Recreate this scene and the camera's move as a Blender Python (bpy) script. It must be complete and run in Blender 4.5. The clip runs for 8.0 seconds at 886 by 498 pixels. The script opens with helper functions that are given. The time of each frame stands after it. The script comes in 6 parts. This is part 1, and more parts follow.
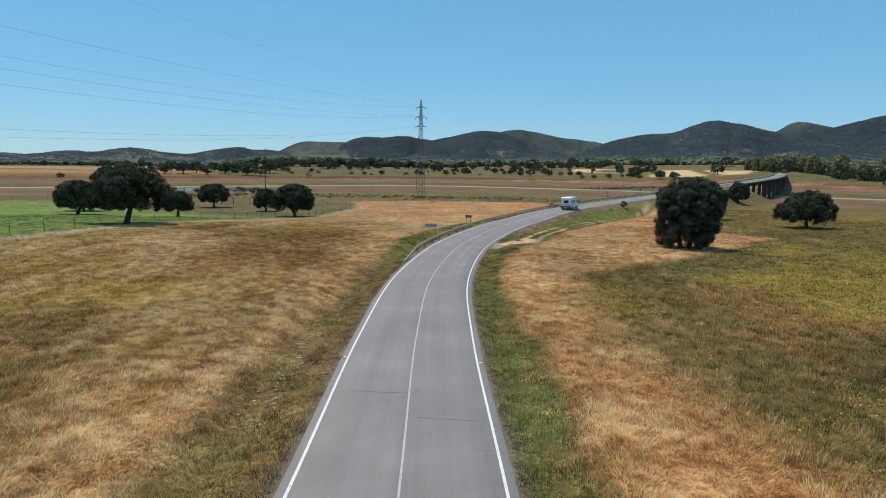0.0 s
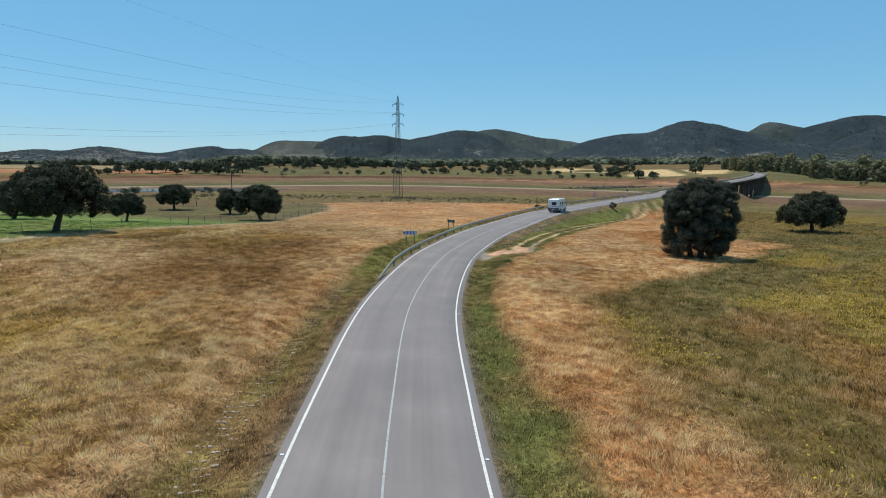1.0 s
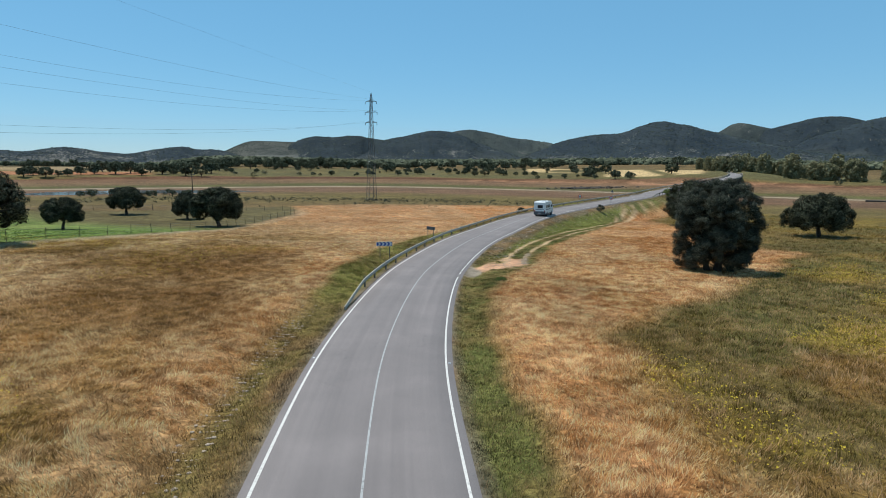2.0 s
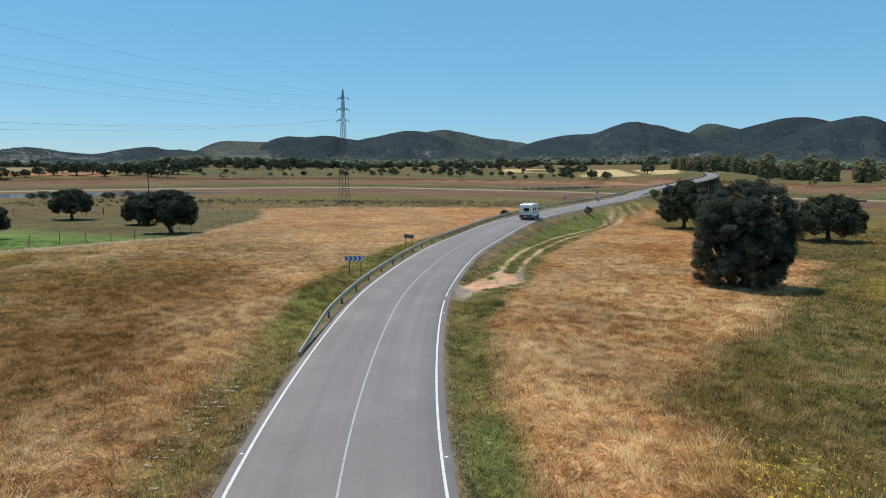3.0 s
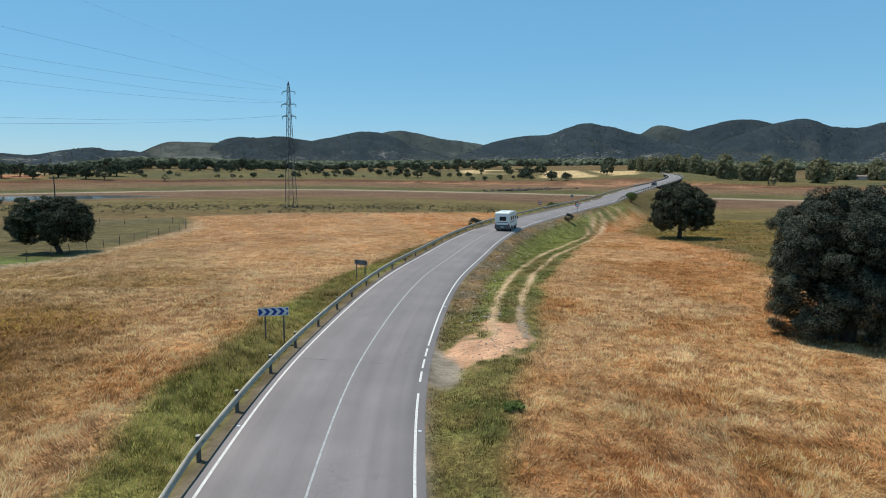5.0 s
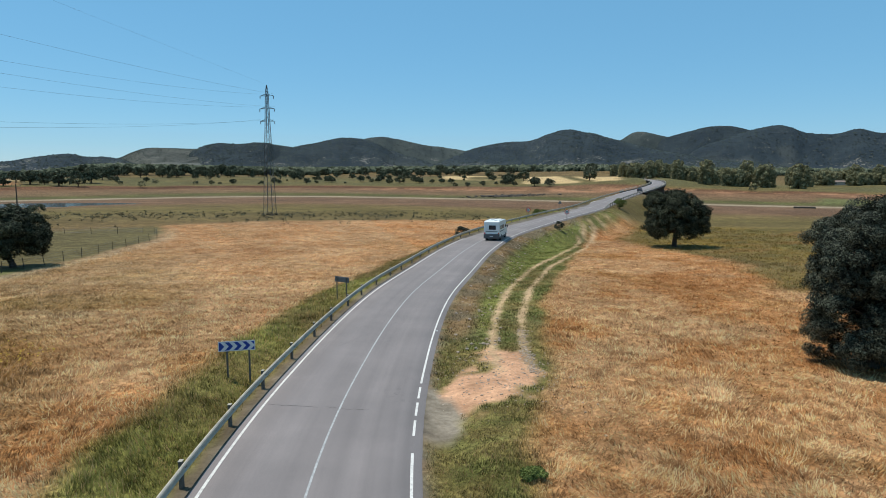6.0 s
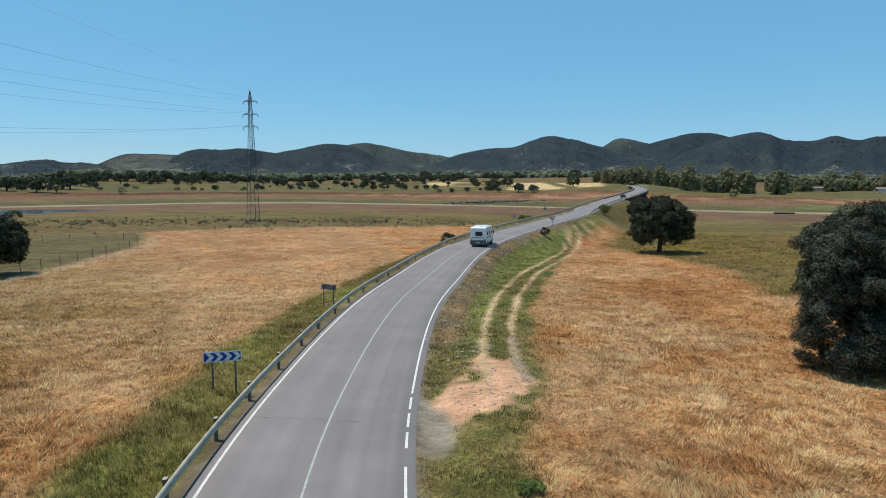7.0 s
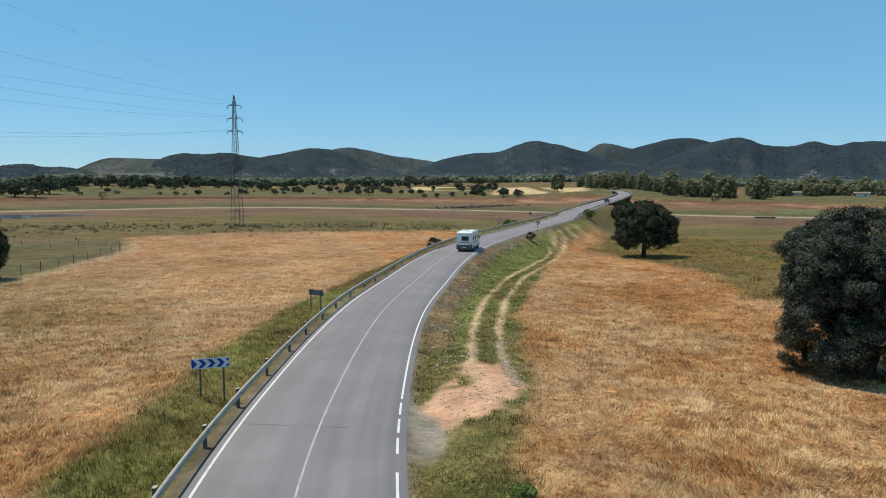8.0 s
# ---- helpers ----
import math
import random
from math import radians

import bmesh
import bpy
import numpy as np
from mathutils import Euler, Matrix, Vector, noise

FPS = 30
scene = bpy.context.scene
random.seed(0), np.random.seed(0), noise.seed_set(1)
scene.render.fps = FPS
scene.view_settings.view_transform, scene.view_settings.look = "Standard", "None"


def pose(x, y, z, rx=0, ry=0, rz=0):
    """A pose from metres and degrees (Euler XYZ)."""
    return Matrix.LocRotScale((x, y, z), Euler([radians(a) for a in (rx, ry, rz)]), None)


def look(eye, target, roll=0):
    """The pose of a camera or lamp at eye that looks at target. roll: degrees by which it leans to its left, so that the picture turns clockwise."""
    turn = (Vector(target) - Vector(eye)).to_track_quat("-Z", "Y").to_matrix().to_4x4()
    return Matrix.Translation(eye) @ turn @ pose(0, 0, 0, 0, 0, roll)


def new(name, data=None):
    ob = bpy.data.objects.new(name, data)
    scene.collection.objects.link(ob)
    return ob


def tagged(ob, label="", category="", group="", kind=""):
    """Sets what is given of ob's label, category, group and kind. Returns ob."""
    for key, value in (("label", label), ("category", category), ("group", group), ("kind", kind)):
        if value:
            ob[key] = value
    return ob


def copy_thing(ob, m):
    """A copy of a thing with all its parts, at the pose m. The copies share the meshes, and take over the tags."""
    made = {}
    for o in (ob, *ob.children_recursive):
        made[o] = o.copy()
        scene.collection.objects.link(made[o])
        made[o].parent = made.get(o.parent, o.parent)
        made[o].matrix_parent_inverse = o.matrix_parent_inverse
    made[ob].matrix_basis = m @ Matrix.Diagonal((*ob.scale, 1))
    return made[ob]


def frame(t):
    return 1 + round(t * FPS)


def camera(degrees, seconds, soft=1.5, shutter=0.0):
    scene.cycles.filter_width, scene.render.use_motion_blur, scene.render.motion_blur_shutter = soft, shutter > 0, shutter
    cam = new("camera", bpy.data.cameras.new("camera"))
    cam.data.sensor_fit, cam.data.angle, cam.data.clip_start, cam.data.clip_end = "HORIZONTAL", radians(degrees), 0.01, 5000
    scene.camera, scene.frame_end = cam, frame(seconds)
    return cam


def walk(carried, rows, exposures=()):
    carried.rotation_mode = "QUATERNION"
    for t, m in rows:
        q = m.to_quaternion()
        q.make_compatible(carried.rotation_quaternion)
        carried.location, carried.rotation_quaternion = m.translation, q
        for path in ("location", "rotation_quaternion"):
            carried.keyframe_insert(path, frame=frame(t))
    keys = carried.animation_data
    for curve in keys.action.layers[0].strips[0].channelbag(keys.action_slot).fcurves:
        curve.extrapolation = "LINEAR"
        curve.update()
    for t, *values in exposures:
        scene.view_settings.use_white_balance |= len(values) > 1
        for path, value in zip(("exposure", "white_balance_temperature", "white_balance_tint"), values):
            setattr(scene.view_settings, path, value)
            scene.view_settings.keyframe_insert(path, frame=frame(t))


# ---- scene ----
cam = camera(71.8, 8.0, soft=0.8)
PATH = [
    (0, (0.006, 2.621, 9.287), (0.022, 4.605, 9.033), 0.6),
    (0.5, (-0.265, 7.782, 9.225), (-0.212, 9.765, 8.972), 0.6),
    (1, (-0.235, 12.73, 9.318), (-0.146, 14.712, 9.063), 0.6),
    (1.5, (-0.285, 17.759, 9.338), (-0.157, 19.739, 9.084), 0.6),
    (3, (0.008, 32.879, 9.306), (0.259, 34.848, 9.055), 0.4),
    (3.5, (0.272, 37.425, 9.379), (0.559, 39.389, 9.127), 0.5),
    (4, (0.619, 42.177, 9.394), (0.942, 44.135, 9.143), 0.3),
    (4.5, (1.19, 46.875, 9.411), (1.548, 48.826, 9.161), 0.3),
    (6, (2.084, 56.022, 9.535), (2.531, 57.958, 9.308), 0.2),
    (6.5, (1.991, 56.452, 9.516), (2.465, 58.384, 9.304), 0.2),
    (7, (1.884, 56.581, 9.525), (2.382, 58.507, 9.318), 0.2),
    (7.5, (1.741, 56.589, 9.552), (2.264, 58.509, 9.351), 0.2),
    (8, (1.671, 56.571, 9.559), (2.217, 58.486, 9.367), 0.2),
]
walk(cam, [(t, look(e, a, r)) for t, e, a, r in PATH],
     exposures=[(0.0, 0.0, 6050, 6), (8.0, 0.0, 6050, 6)])

# ---- light ----
SUN_AZ, SUN_EL = -52.0, 70.0          # degrees clockwise from +y, degrees up
world = bpy.data.worlds.new("world")
scene.world = world
world.use_nodes = True
wn, wl = world.node_tree.nodes, world.node_tree.links
sky = wn.new("ShaderNodeTexSky")
sky.sky_type, sky.sun_disc = "NISHITA", False
sky.sun_elevation, sky.sun_rotation = radians(SUN_EL), radians(SUN_AZ % 360)
sky.altitude, sky.air_density, sky.dust_density, sky.ozone_density = 350, 1.0, 0.0, 0.5
wn["Background"].inputs["Strength"].default_value = 0.105
tone = wn.new("ShaderNodeHueSaturation")
tone.inputs["Hue"].default_value, tone.inputs["Saturation"].default_value, tone.inputs["Value"].default_value = 0.482, 1.22, 0.95
wl.new(sky.outputs[0], tone.inputs["Color"])
air = wn.new("ShaderNodeMix")
air.data_type, air.blend_type = "RGBA", "MULTIPLY"
air.inputs[0].default_value, air.inputs[7].default_value = 1.0, (0.80, 0.90, 1.03, 1.0)
wl.new(tone.outputs["Color"], air.inputs[6])
haze = wn.new("ShaderNodeMix")
haze.data_type = "RGBA"
haze.inputs[0].default_value, haze.inputs[7].default_value = 0.5, (2.4, 5.0, 7.25, 1.0)
wl.new(air.outputs[2], haze.inputs[6])
wl.new(haze.outputs[2], wn["Background"].inputs["Color"])
sun = new("sun", bpy.data.lights.new("sun", "SUN"))
sun.data.energy, sun.data.angle, sun.data.color = 4.4, radians(0.53), (1.0, 0.92, 0.82)
sx, sy = math.sin(radians(SUN_AZ)) * math.cos(radians(SUN_EL)), math.cos(radians(SUN_AZ)) * math.cos(radians(SUN_EL))
sun.matrix_world = look((sx * 900, sy * 900, math.sin(radians(SUN_EL)) * 900), (0, 0, 0))
scene.view_settings.exposure = 0.0


# ---- materials ----
def mat(name, rough=0.8, metal=0.0, spec=0.3):
    m = bpy.data.materials.new(name)
    m.use_nodes = True
    b = m.node_tree.nodes["Principled BSDF"]
    b.inputs["Roughness"].default_value, b.inputs["Metallic"].default_value = rough, metal
    b.inputs["Specular IOR Level"].default_value = spec
    return m, m.node_tree.nodes, m.node_tree.links, b


def rgb(c):
    return (c[0], c[1], c[2], 1.0)


def noise_ramp(n, l, scale, stops, detail=4.0, rough=0.6, coord=None, stretch=None):
    """A noise at real-world scale (cycles a metre) turned into colours."""
    geo = n.new("ShaderNodeNewGeometry") if coord is None else None
    tex = n.new("ShaderNodeTexNoise")
    tex.inputs["Scale"].default_value, tex.inputs["Detail"].default_value = scale, detail
    tex.inputs["Roughness"].default_value = rough
    src = geo.outputs["Position"] if coord is None else coord
    if stretch:
        mp = n.new("ShaderNodeMapping")
        mp.inputs["Scale"].default_value = stretch
        l.new(src, mp.inputs["Vector"])
        src = mp.outputs["Vector"]
    l.new(src, tex.inputs["Vector"])
    ramp = n.new("ShaderNodeValToRGB")
    ramp.color_ramp.elements[0].position, ramp.color_ramp.elements[0].color = stops[0][0], rgb(stops[0][1])
    ramp.color_ramp.elements[1].position, ramp.color_ramp.elements[1].color = stops[-1][0], rgb(stops[-1][1])
    for p, c in stops[1:-1]:
        ramp.color_ramp.elements.new(p).color = rgb(c)
    l.new(tex.outputs["Fac"], ramp.inputs["Fac"])
    return ramp.outputs["Color"], tex.outputs["Fac"]


def mix(n, l, a, b, mode="MULTIPLY", fac=1.0):
    k = n.new("ShaderNodeMix")
    k.data_type, k.blend_type = "RGBA", mode
    if isinstance(fac, float):
        k.inputs[0].default_value = fac
    else:
        l.new(fac, k.inputs[0])
    for s, v in ((6, a), (7, b)):
        if isinstance(v, tuple):
            k.inputs[s].default_value = rgb(v)
        else:
            l.new(v, k.inputs[s])
    return k.outputs[2]


def bump(n, l, b, height, strength, dist):
    k = n.new("ShaderNodeBump")
    k.inputs["Strength"].default_value, k.inputs["Distance"].default_value = strength, dist
    l.new(height, k.inputs["Height"])
    l.new(k.outputs["Normal"], b.inputs["Normal"])


def plain(name, c, rough=0.6, metal=0.0, spec=0.4, scale=6.0, vary=0.18, relief=0.0):
    """Paint, metal or plastic: one colour with grime and fading at two scales."""
    m, n, l, b = mat(name, rough, metal, spec)
    tc = n.new("ShaderNodeTexCoord")
    big, _ = noise_ramp(n, l, scale, [(0.3, (1 - vary,) * 3), (0.7, (1.0,) * 3)], coord=tc.outputs["Object"])
    fine, f = noise_ramp(n, l, scale * 9, [(0.3, (1 - vary * 0.6,) * 3), (0.7, (1.0,) * 3)], coord=tc.outputs["Object"])
    l.new(mix(n, l, mix(n, l, big, fine), tuple(c)), b.inputs["Base Color"])
    if relief:
        bump(n, l, b, f, 0.5, relief)
    return m


def tinted(name, rough, spec, lo, hi, scale, relief=0.0, translucent=0.0):
    """A surface whose colour is carried by the mesh (ground cover, grass) with fine grain added."""
    m, n, l, b = mat(name, rough, 0.0, spec)
    at = n.new("ShaderNodeVertexColor")
    at.layer_name = "tint"
    g1, f = noise_ramp(n, l, scale, [(0.25, lo), (0.75, hi)], detail=8.0, rough=0.72)
    if relief:
        # lodged stalks: fine swirling strands
        sw, f = noise_ramp(n, l, 2.1, [(0.36, (0.5, 0.48, 0.45)), (0.5, (0.95,) * 3), (0.64, (1.55, 1.55, 1.5))], detail=6.0, rough=0.7)
        f.node.inputs["Distortion"].default_value = 2.2
        g1 = mix(n, l, g1, mix(n, l, (1.0, 1.0, 1.0), sw, "MIX", at.outputs["Alpha"]))
    g2, _ = noise_ramp(n, l, scale * 0.13, [(0.3, lo), (0.7, hi)], detail=4.0)
    g3, _ = noise_ramp(n, l, 0.055, [(0.3, (0.74, 0.73, 0.72)), (0.7, (1.24, 1.25, 1.26))], detail=9.0, rough=0.7)
    col = mix(n, l, at.outputs["Color"], mix(n, l, mix(n, l, g1, g2), g3))
    l.new(col, b.inputs["Base Color"])
    if relief:
        bump(n, l, b, f, 0.7, relief)
    if translucent:
        tr = n.new("ShaderNodeBsdfTranslucent")
        l.new(col, tr.inputs["Color"])
        mx = n.new("ShaderNodeMixShader")
        mx.inputs[0].default_value = translucent
        out = n["Material Output"]
        l.new(b.outputs[0], mx.inputs[1])
        l.new(tr.outputs[0], mx.inputs[2])
        l.new(mx.outputs[0], out.inputs["Surface"])
    return m


M_GROUND = tinted("ground_cover", 0.95, 0.1, (0.66, 0.64, 0.60), (1.3, 1.3, 1.27), 4.2, relief=0.12)
M_GRASS = tinted("grass_blades", 0.85, 0.05, (0.86, 0.86, 0.84), (1.12, 1.12, 1.12), 0.8, translucent=0.38)


def asphalt():
    m, n, l, b = mat("asphalt", 0.88, 0.0, 0.35)
    grain, f = noise_ramp(n, l, 60.0, [(0.3, (0.78,) * 3), (0.7, (1.2,) * 3)], detail=6)
    patch, _ = noise_ramp(n, l, 0.22, [(0.3, (0.182, 0.156, 0.146)), (0.55, (0.211, 0.18, 0.168)), (0.75, (0.242, 0.206, 0.192))], detail=5)
    tc = n.new("ShaderNodeUVMap")
    tc.uv_map = "along"
    lane, _ = noise_ramp(n, l, 1.0, [(0.35, (0.91,) * 3), (0.65, (1.06,) * 3)], coord=tc.outputs["UV"], stretch=(1.6, 0.02, 1.0), detail=3)
    vor = n.new("ShaderNodeTexVoronoi")
    vor.feature = "DISTANCE_TO_EDGE"
    vor.inputs["Scale"].default_value = 0.55
    geo = n.new("ShaderNodeNewGeometry")
    wob = n.new("ShaderNodeTexNoise")
    wob.inputs["Scale"].default_value = 2.0
    l.new(geo.outputs["Position"], wob.inputs["Vector"])
    add = n.new("ShaderNodeVectorMath")
    add.operation = "ADD"
    l.new(geo.outputs["Position"], add.inputs[0])
    l.new(wob.outputs["Color"], add.inputs[1])
    l.new(add.outputs[0], vor.inputs["Vector"])
    crack = n.new("ShaderNodeMapRange")
    crack.inputs["From Max"].default_value = 0.012
    crack.inputs["To Min"].default_value = 0.74
    l.new(vor.outputs["Distance"], crack.inputs["Value"])
    where, wf = noise_ramp(n, l, 0.07, [(0.5, (0.0,) * 3), (0.6, (1.0,) * 3)], detail=2)
    cr = mix(n, l, (1.0, 1.0, 1.0), crack.outputs["Result"], "MIX", where)
    col = mix(n, l, mix(n, l, mix(n, l, patch, lane), grain), cr)
    l.new(col, b.inputs["Base Color"])
    bump(n, l, b, f, 0.35, 0.006)
    return m


def road_paint():
    m, n, l, b = mat("road_paint", 0.7, 0.0, 0.3)
    c, _ = noise_ramp(n, l, 9.0, [(0.33, (0.32, 0.29, 0.265)), (0.47, (0.59, 0.55, 0.50)), (0.75, (0.74, 0.69, 0.625))], detail=8, rough=0.75)
    l.new(c, b.inputs["Base Color"])
    return m


def worn_paint():
    m, n, l, b = mat("worn_road_paint", 0.75, 0.0, 0.3)
    c, _ = noise_ramp(n, l, 7.0, [(0.35, (0.19, 0.185, 0.18)), (0.5, (0.36, 0.35, 0.335)), (0.7, (0.52, 0.51, 0.49))], detail=8, rough=0.8)
    l.new(c, b.inputs["Base Color"])
    return m


def leaf_mat(name, dark, light, gloss=0.45, sheen=0.06):
    m, n, l, b = mat(name, gloss, 0.0, sheen)
    geo = n.new("ShaderNodeNewGeometry")
    ramp = n.new("ShaderNodeValToRGB")
    ramp.color_ramp.elements[0].color, ramp.color_ramp.elements[1].color = rgb(dark), rgb(light)
    ramp.color_ramp.elements[0].position = 0.3
    l.new(geo.outputs["Random Per Island"], ramp.inputs["Fac"])
    big, _ = noise_ramp(n, l, 0.6, [(0.35, (0.55, 0.58, 0.55)), (0.68, (1.35, 1.32, 1.25))], detail=3)
    col = mix(n, l, ramp.outputs["Color"], big)
    l.new(col, b.inputs["Base Color"])
    tr = n.new("ShaderNodeBsdfTranslucent")
    l.new(col, tr.inputs["Color"])
    mx = n.new("ShaderNodeMixShader")
    mx.inputs[0].default_value = 0.08
    l.new(b.outputs[0], mx.inputs[1])
    l.new(tr.outputs[0], mx.inputs[2])
    l.new(mx.outputs[0], n["Material Output"].inputs["Surface"])
    return m


def bark_mat():
    m, n, l, b = mat("bark", 0.95, 0.0, 0.1)
    c, f = noise_ramp(n, l, 5.0, [(0.3, (0.035, 0.028, 0.022)), (0.6, (0.085, 0.07, 0.055)), (0.8, (0.14, 0.12, 0.1))], detail=8, rough=0.75, stretch=(1, 1, 0.25))
    l.new(c, b.inputs["Base Color"])
    bump(n, l, b, f, 0.8, 0.05)
    return m


def hill_mat():
    """Hillside: dark tree crowns, tight on top and looser lower down, over dry pale ground."""
    m, n, l, b = mat("wooded_hillside", 0.95, 0.0, 0.1)
    at = n.new("ShaderNodeVertexColor")
    at.layer_name = "tint"
    geo = n.new("ShaderNodeNewGeometry")
    vor = n.new("ShaderNodeTexVoronoi")
    vor.inputs["Scale"].default_value, vor.inputs["Randomness"].default_value = 0.16, 1.0
    flat = n.new("ShaderNodeMapping")
    flat.inputs["Scale"].default_value = (1.0, 1.0, 0.0)
    l.new(geo.outputs["Position"], flat.inputs["Vector"])
    l.new(flat.outputs["Vector"], vor.inputs["Vector"])
    big, _ = noise_ramp(n, l, 0.004, [(0.35, (0.74, 0.78, 0.82)), (0.65, (1.2, 1.17, 1.1))], detail=6)
    _, open_f = noise_ramp(n, l, 0.0075, [(0, (0, 0, 0)), (1, (1, 1, 1))], detail=5, rough=0.65)
    sep = n.new("ShaderNodeSeparateXYZ")
    l.new(geo.outputs["Position"], sep.inputs[0])
    low = n.new("ShaderNodeMapRange")
    low.inputs["From Min"].default_value, low.inputs["From Max"].default_value = 25.0, 110.0
    low.inputs["To Min"].default_value, low.inputs["To Max"].default_value = 0.17, -0.06
    l.new(sep.outputs[2], low.inputs["Value"])
    add = n.new("ShaderNodeMath")
    l.new(open_f, add.inputs[0])
    l.new(low.outputs["Result"], add.inputs[1])
    add2 = n.new("ShaderNodeMath")
    add2.operation = "MULTIPLY_ADD"
    add2.inputs[1].default_value = 0.42
    l.new(vor.outputs["Distance"], add2.inputs[0])
    l.new(add.outputs[0], add2.inputs[2])
    gap = n.new("ShaderNodeValToRGB")
    gap.color_ramp.elements[0].position, gap.color_ramp.elements[1].position = 0.86, 0.97
    l.new(add2.outputs[0], gap.inputs["Fac"])
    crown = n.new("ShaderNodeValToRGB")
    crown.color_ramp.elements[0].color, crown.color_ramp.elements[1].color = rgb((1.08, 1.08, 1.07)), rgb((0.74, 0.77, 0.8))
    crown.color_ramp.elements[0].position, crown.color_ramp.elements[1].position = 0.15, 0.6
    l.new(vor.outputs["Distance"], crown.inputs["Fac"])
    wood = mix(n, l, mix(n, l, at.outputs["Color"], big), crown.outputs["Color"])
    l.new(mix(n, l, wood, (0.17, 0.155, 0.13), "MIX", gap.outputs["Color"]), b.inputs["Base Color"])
    inv = n.new("ShaderNodeMath")
    inv.operation = "SUBTRACT"
    inv.inputs[0].default_value = 1.0
    l.new(vor.outputs["Distance"], inv.inputs[1])
    bump(n, l, b, inv.outputs[0], 0.5, 2.5)
    return m


M_ASPHALT, M_PAINT, M_WORN = asphalt(), road_paint(), worn_paint()
M_OAK = leaf_mat("holm_oak_leaves", (0.010, 0.0125, 0.008), (0.175, 0.185, 0.135), 0.55, 0.1)
M_RIVER = leaf_mat("riverside_leaves", (0.20, 0.185, 0.105), (0.36, 0.33, 0.19), 0.8)
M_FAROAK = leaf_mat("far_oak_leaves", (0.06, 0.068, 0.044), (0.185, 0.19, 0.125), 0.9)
M_FIELDOAK = leaf_mat("field_oak_leaves", (0.018, 0.021, 0.012), (0.125, 0.132, 0.085), 0.6, 0.08)
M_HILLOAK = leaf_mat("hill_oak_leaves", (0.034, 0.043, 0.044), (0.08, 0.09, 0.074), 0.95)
M_SHRUB = leaf_mat("shrub_leaves", (0.085, 0.105, 0.03), (0.19, 0.225, 0.07), 0.7)
M_BARK, M_HILL = bark_mat(), hill_mat()
M_STEEL = plain("galvanised_steel", (0.42, 0.42, 0.40), 0.5, 0.7, 0.5, 3.0, 0.3)
M_RAIL = plain("weathered_guardrail_steel", (0.56, 0.49, 0.39), 0.75, 0.0, 0.15, 2.0, 0.35)
M_POST = plain("dark_galvanised_post", (0.16, 0.155, 0.14), 0.7, 0.4, 0.3, 4.0, 0.35)
M_CONCRETE = plain("concrete", (0.105, 0.092, 0.078), 0.92, 0.0, 0.2, 0.6, 0.35, 0.01)
M_WHITE = plain("white_coachwork", (0.78, 0.78, 0.76), 0.35, 0.0, 0.5, 1.5, 0.07)
M_GREY = plain("grey_plastic", (0.10, 0.10, 0.105), 0.6, 0.0, 0.4, 5.0, 0.2)
M_BLACK = plain("black_rubber", (0.02, 0.02, 0.021), 0.85, 0.0, 0.3, 8.0, 0.3)
M_RED = plain("red_reflector", (0.55, 0.03, 0.03), 0.3, 0.0, 0.5, 8.0, 0.1)
M_SIGNRED = plain("red_sign_paint", (0.62, 0.04, 0.04), 0.5, 0.0, 0.4, 8.0, 0.15)
M_SIGNWHITE = plain("white_sign_paint", (0.72, 0.72, 0.7), 0.5, 0.0, 0.4, 8.0, 0.12)
M_SIGNBLUE = plain("blue_sign_paint", (0.015, 0.05, 0.30), 0.45, 0.0, 0.4, 6.0, 0.15)
M_SIGNBACK = plain("bare_sign_back", (0.20, 0.215, 0.235), 0.55, 0.5, 0.4, 5.0, 0.25)
M_WOODPOST = plain("grey_fence_wood", (0.12, 0.1, 0.08), 0.9, 0.0, 0.2, 6.0, 0.4)
M_WIRE = plain("line_wire", (0.14, 0.145, 0.15), 0.5, 0.8, 0.4, 1.0, 0.1)
M_LATTICE = plain("lattice_steel", (0.14, 0.14, 0.135), 0.6, 0.5, 0.4, 1.0, 0.3)
M_ROOF = plain("white_metal_roof", (0.75, 0.76, 0.76), 0.5, 0.0, 0.4, 0.2, 0.12)
M_WALLW = plain("whitewashed_wall", (0.66, 0.64, 0.6), 0.9, 0.0, 0.2, 0.3, 0.15)
M_TILE = plain("clay_roof", (0.27, 0.2, 0.16), 0.9, 0.0, 0.2, 0.7, 0.3)
M_STONE = plain("roadside_stone", (0.52, 0.41, 0.31), 0.95, 0.0, 0.1, 2.0, 0.35)


def glass_mat():
    m, n, l, b = mat("tinted_window_glass", 0.06, 0.0, 0.6)
    b.inputs["Base Color"].default_value = (0.015, 0.02, 0.026, 1)
    return m


def water_mat():
    m, n, l, b = mat("still_water", 0.08, 0.0, 0.5)
    c, f = noise_ramp(n, l, 0.02, [(0.3, (0.05, 0.07, 0.085)), (0.7, (0.09, 0.11, 0.12))])
    l.new(c, b.inputs["Base Color"])
    _, f2 = noise_ramp(n, l, 1.5, [(0, (0, 0, 0)), (1, (1, 1, 1))])
    bump(n, l, b, f2, 0.15, 0.02)
    return m


M_GLASS, M_WATER = glass_mat(), water_mat()


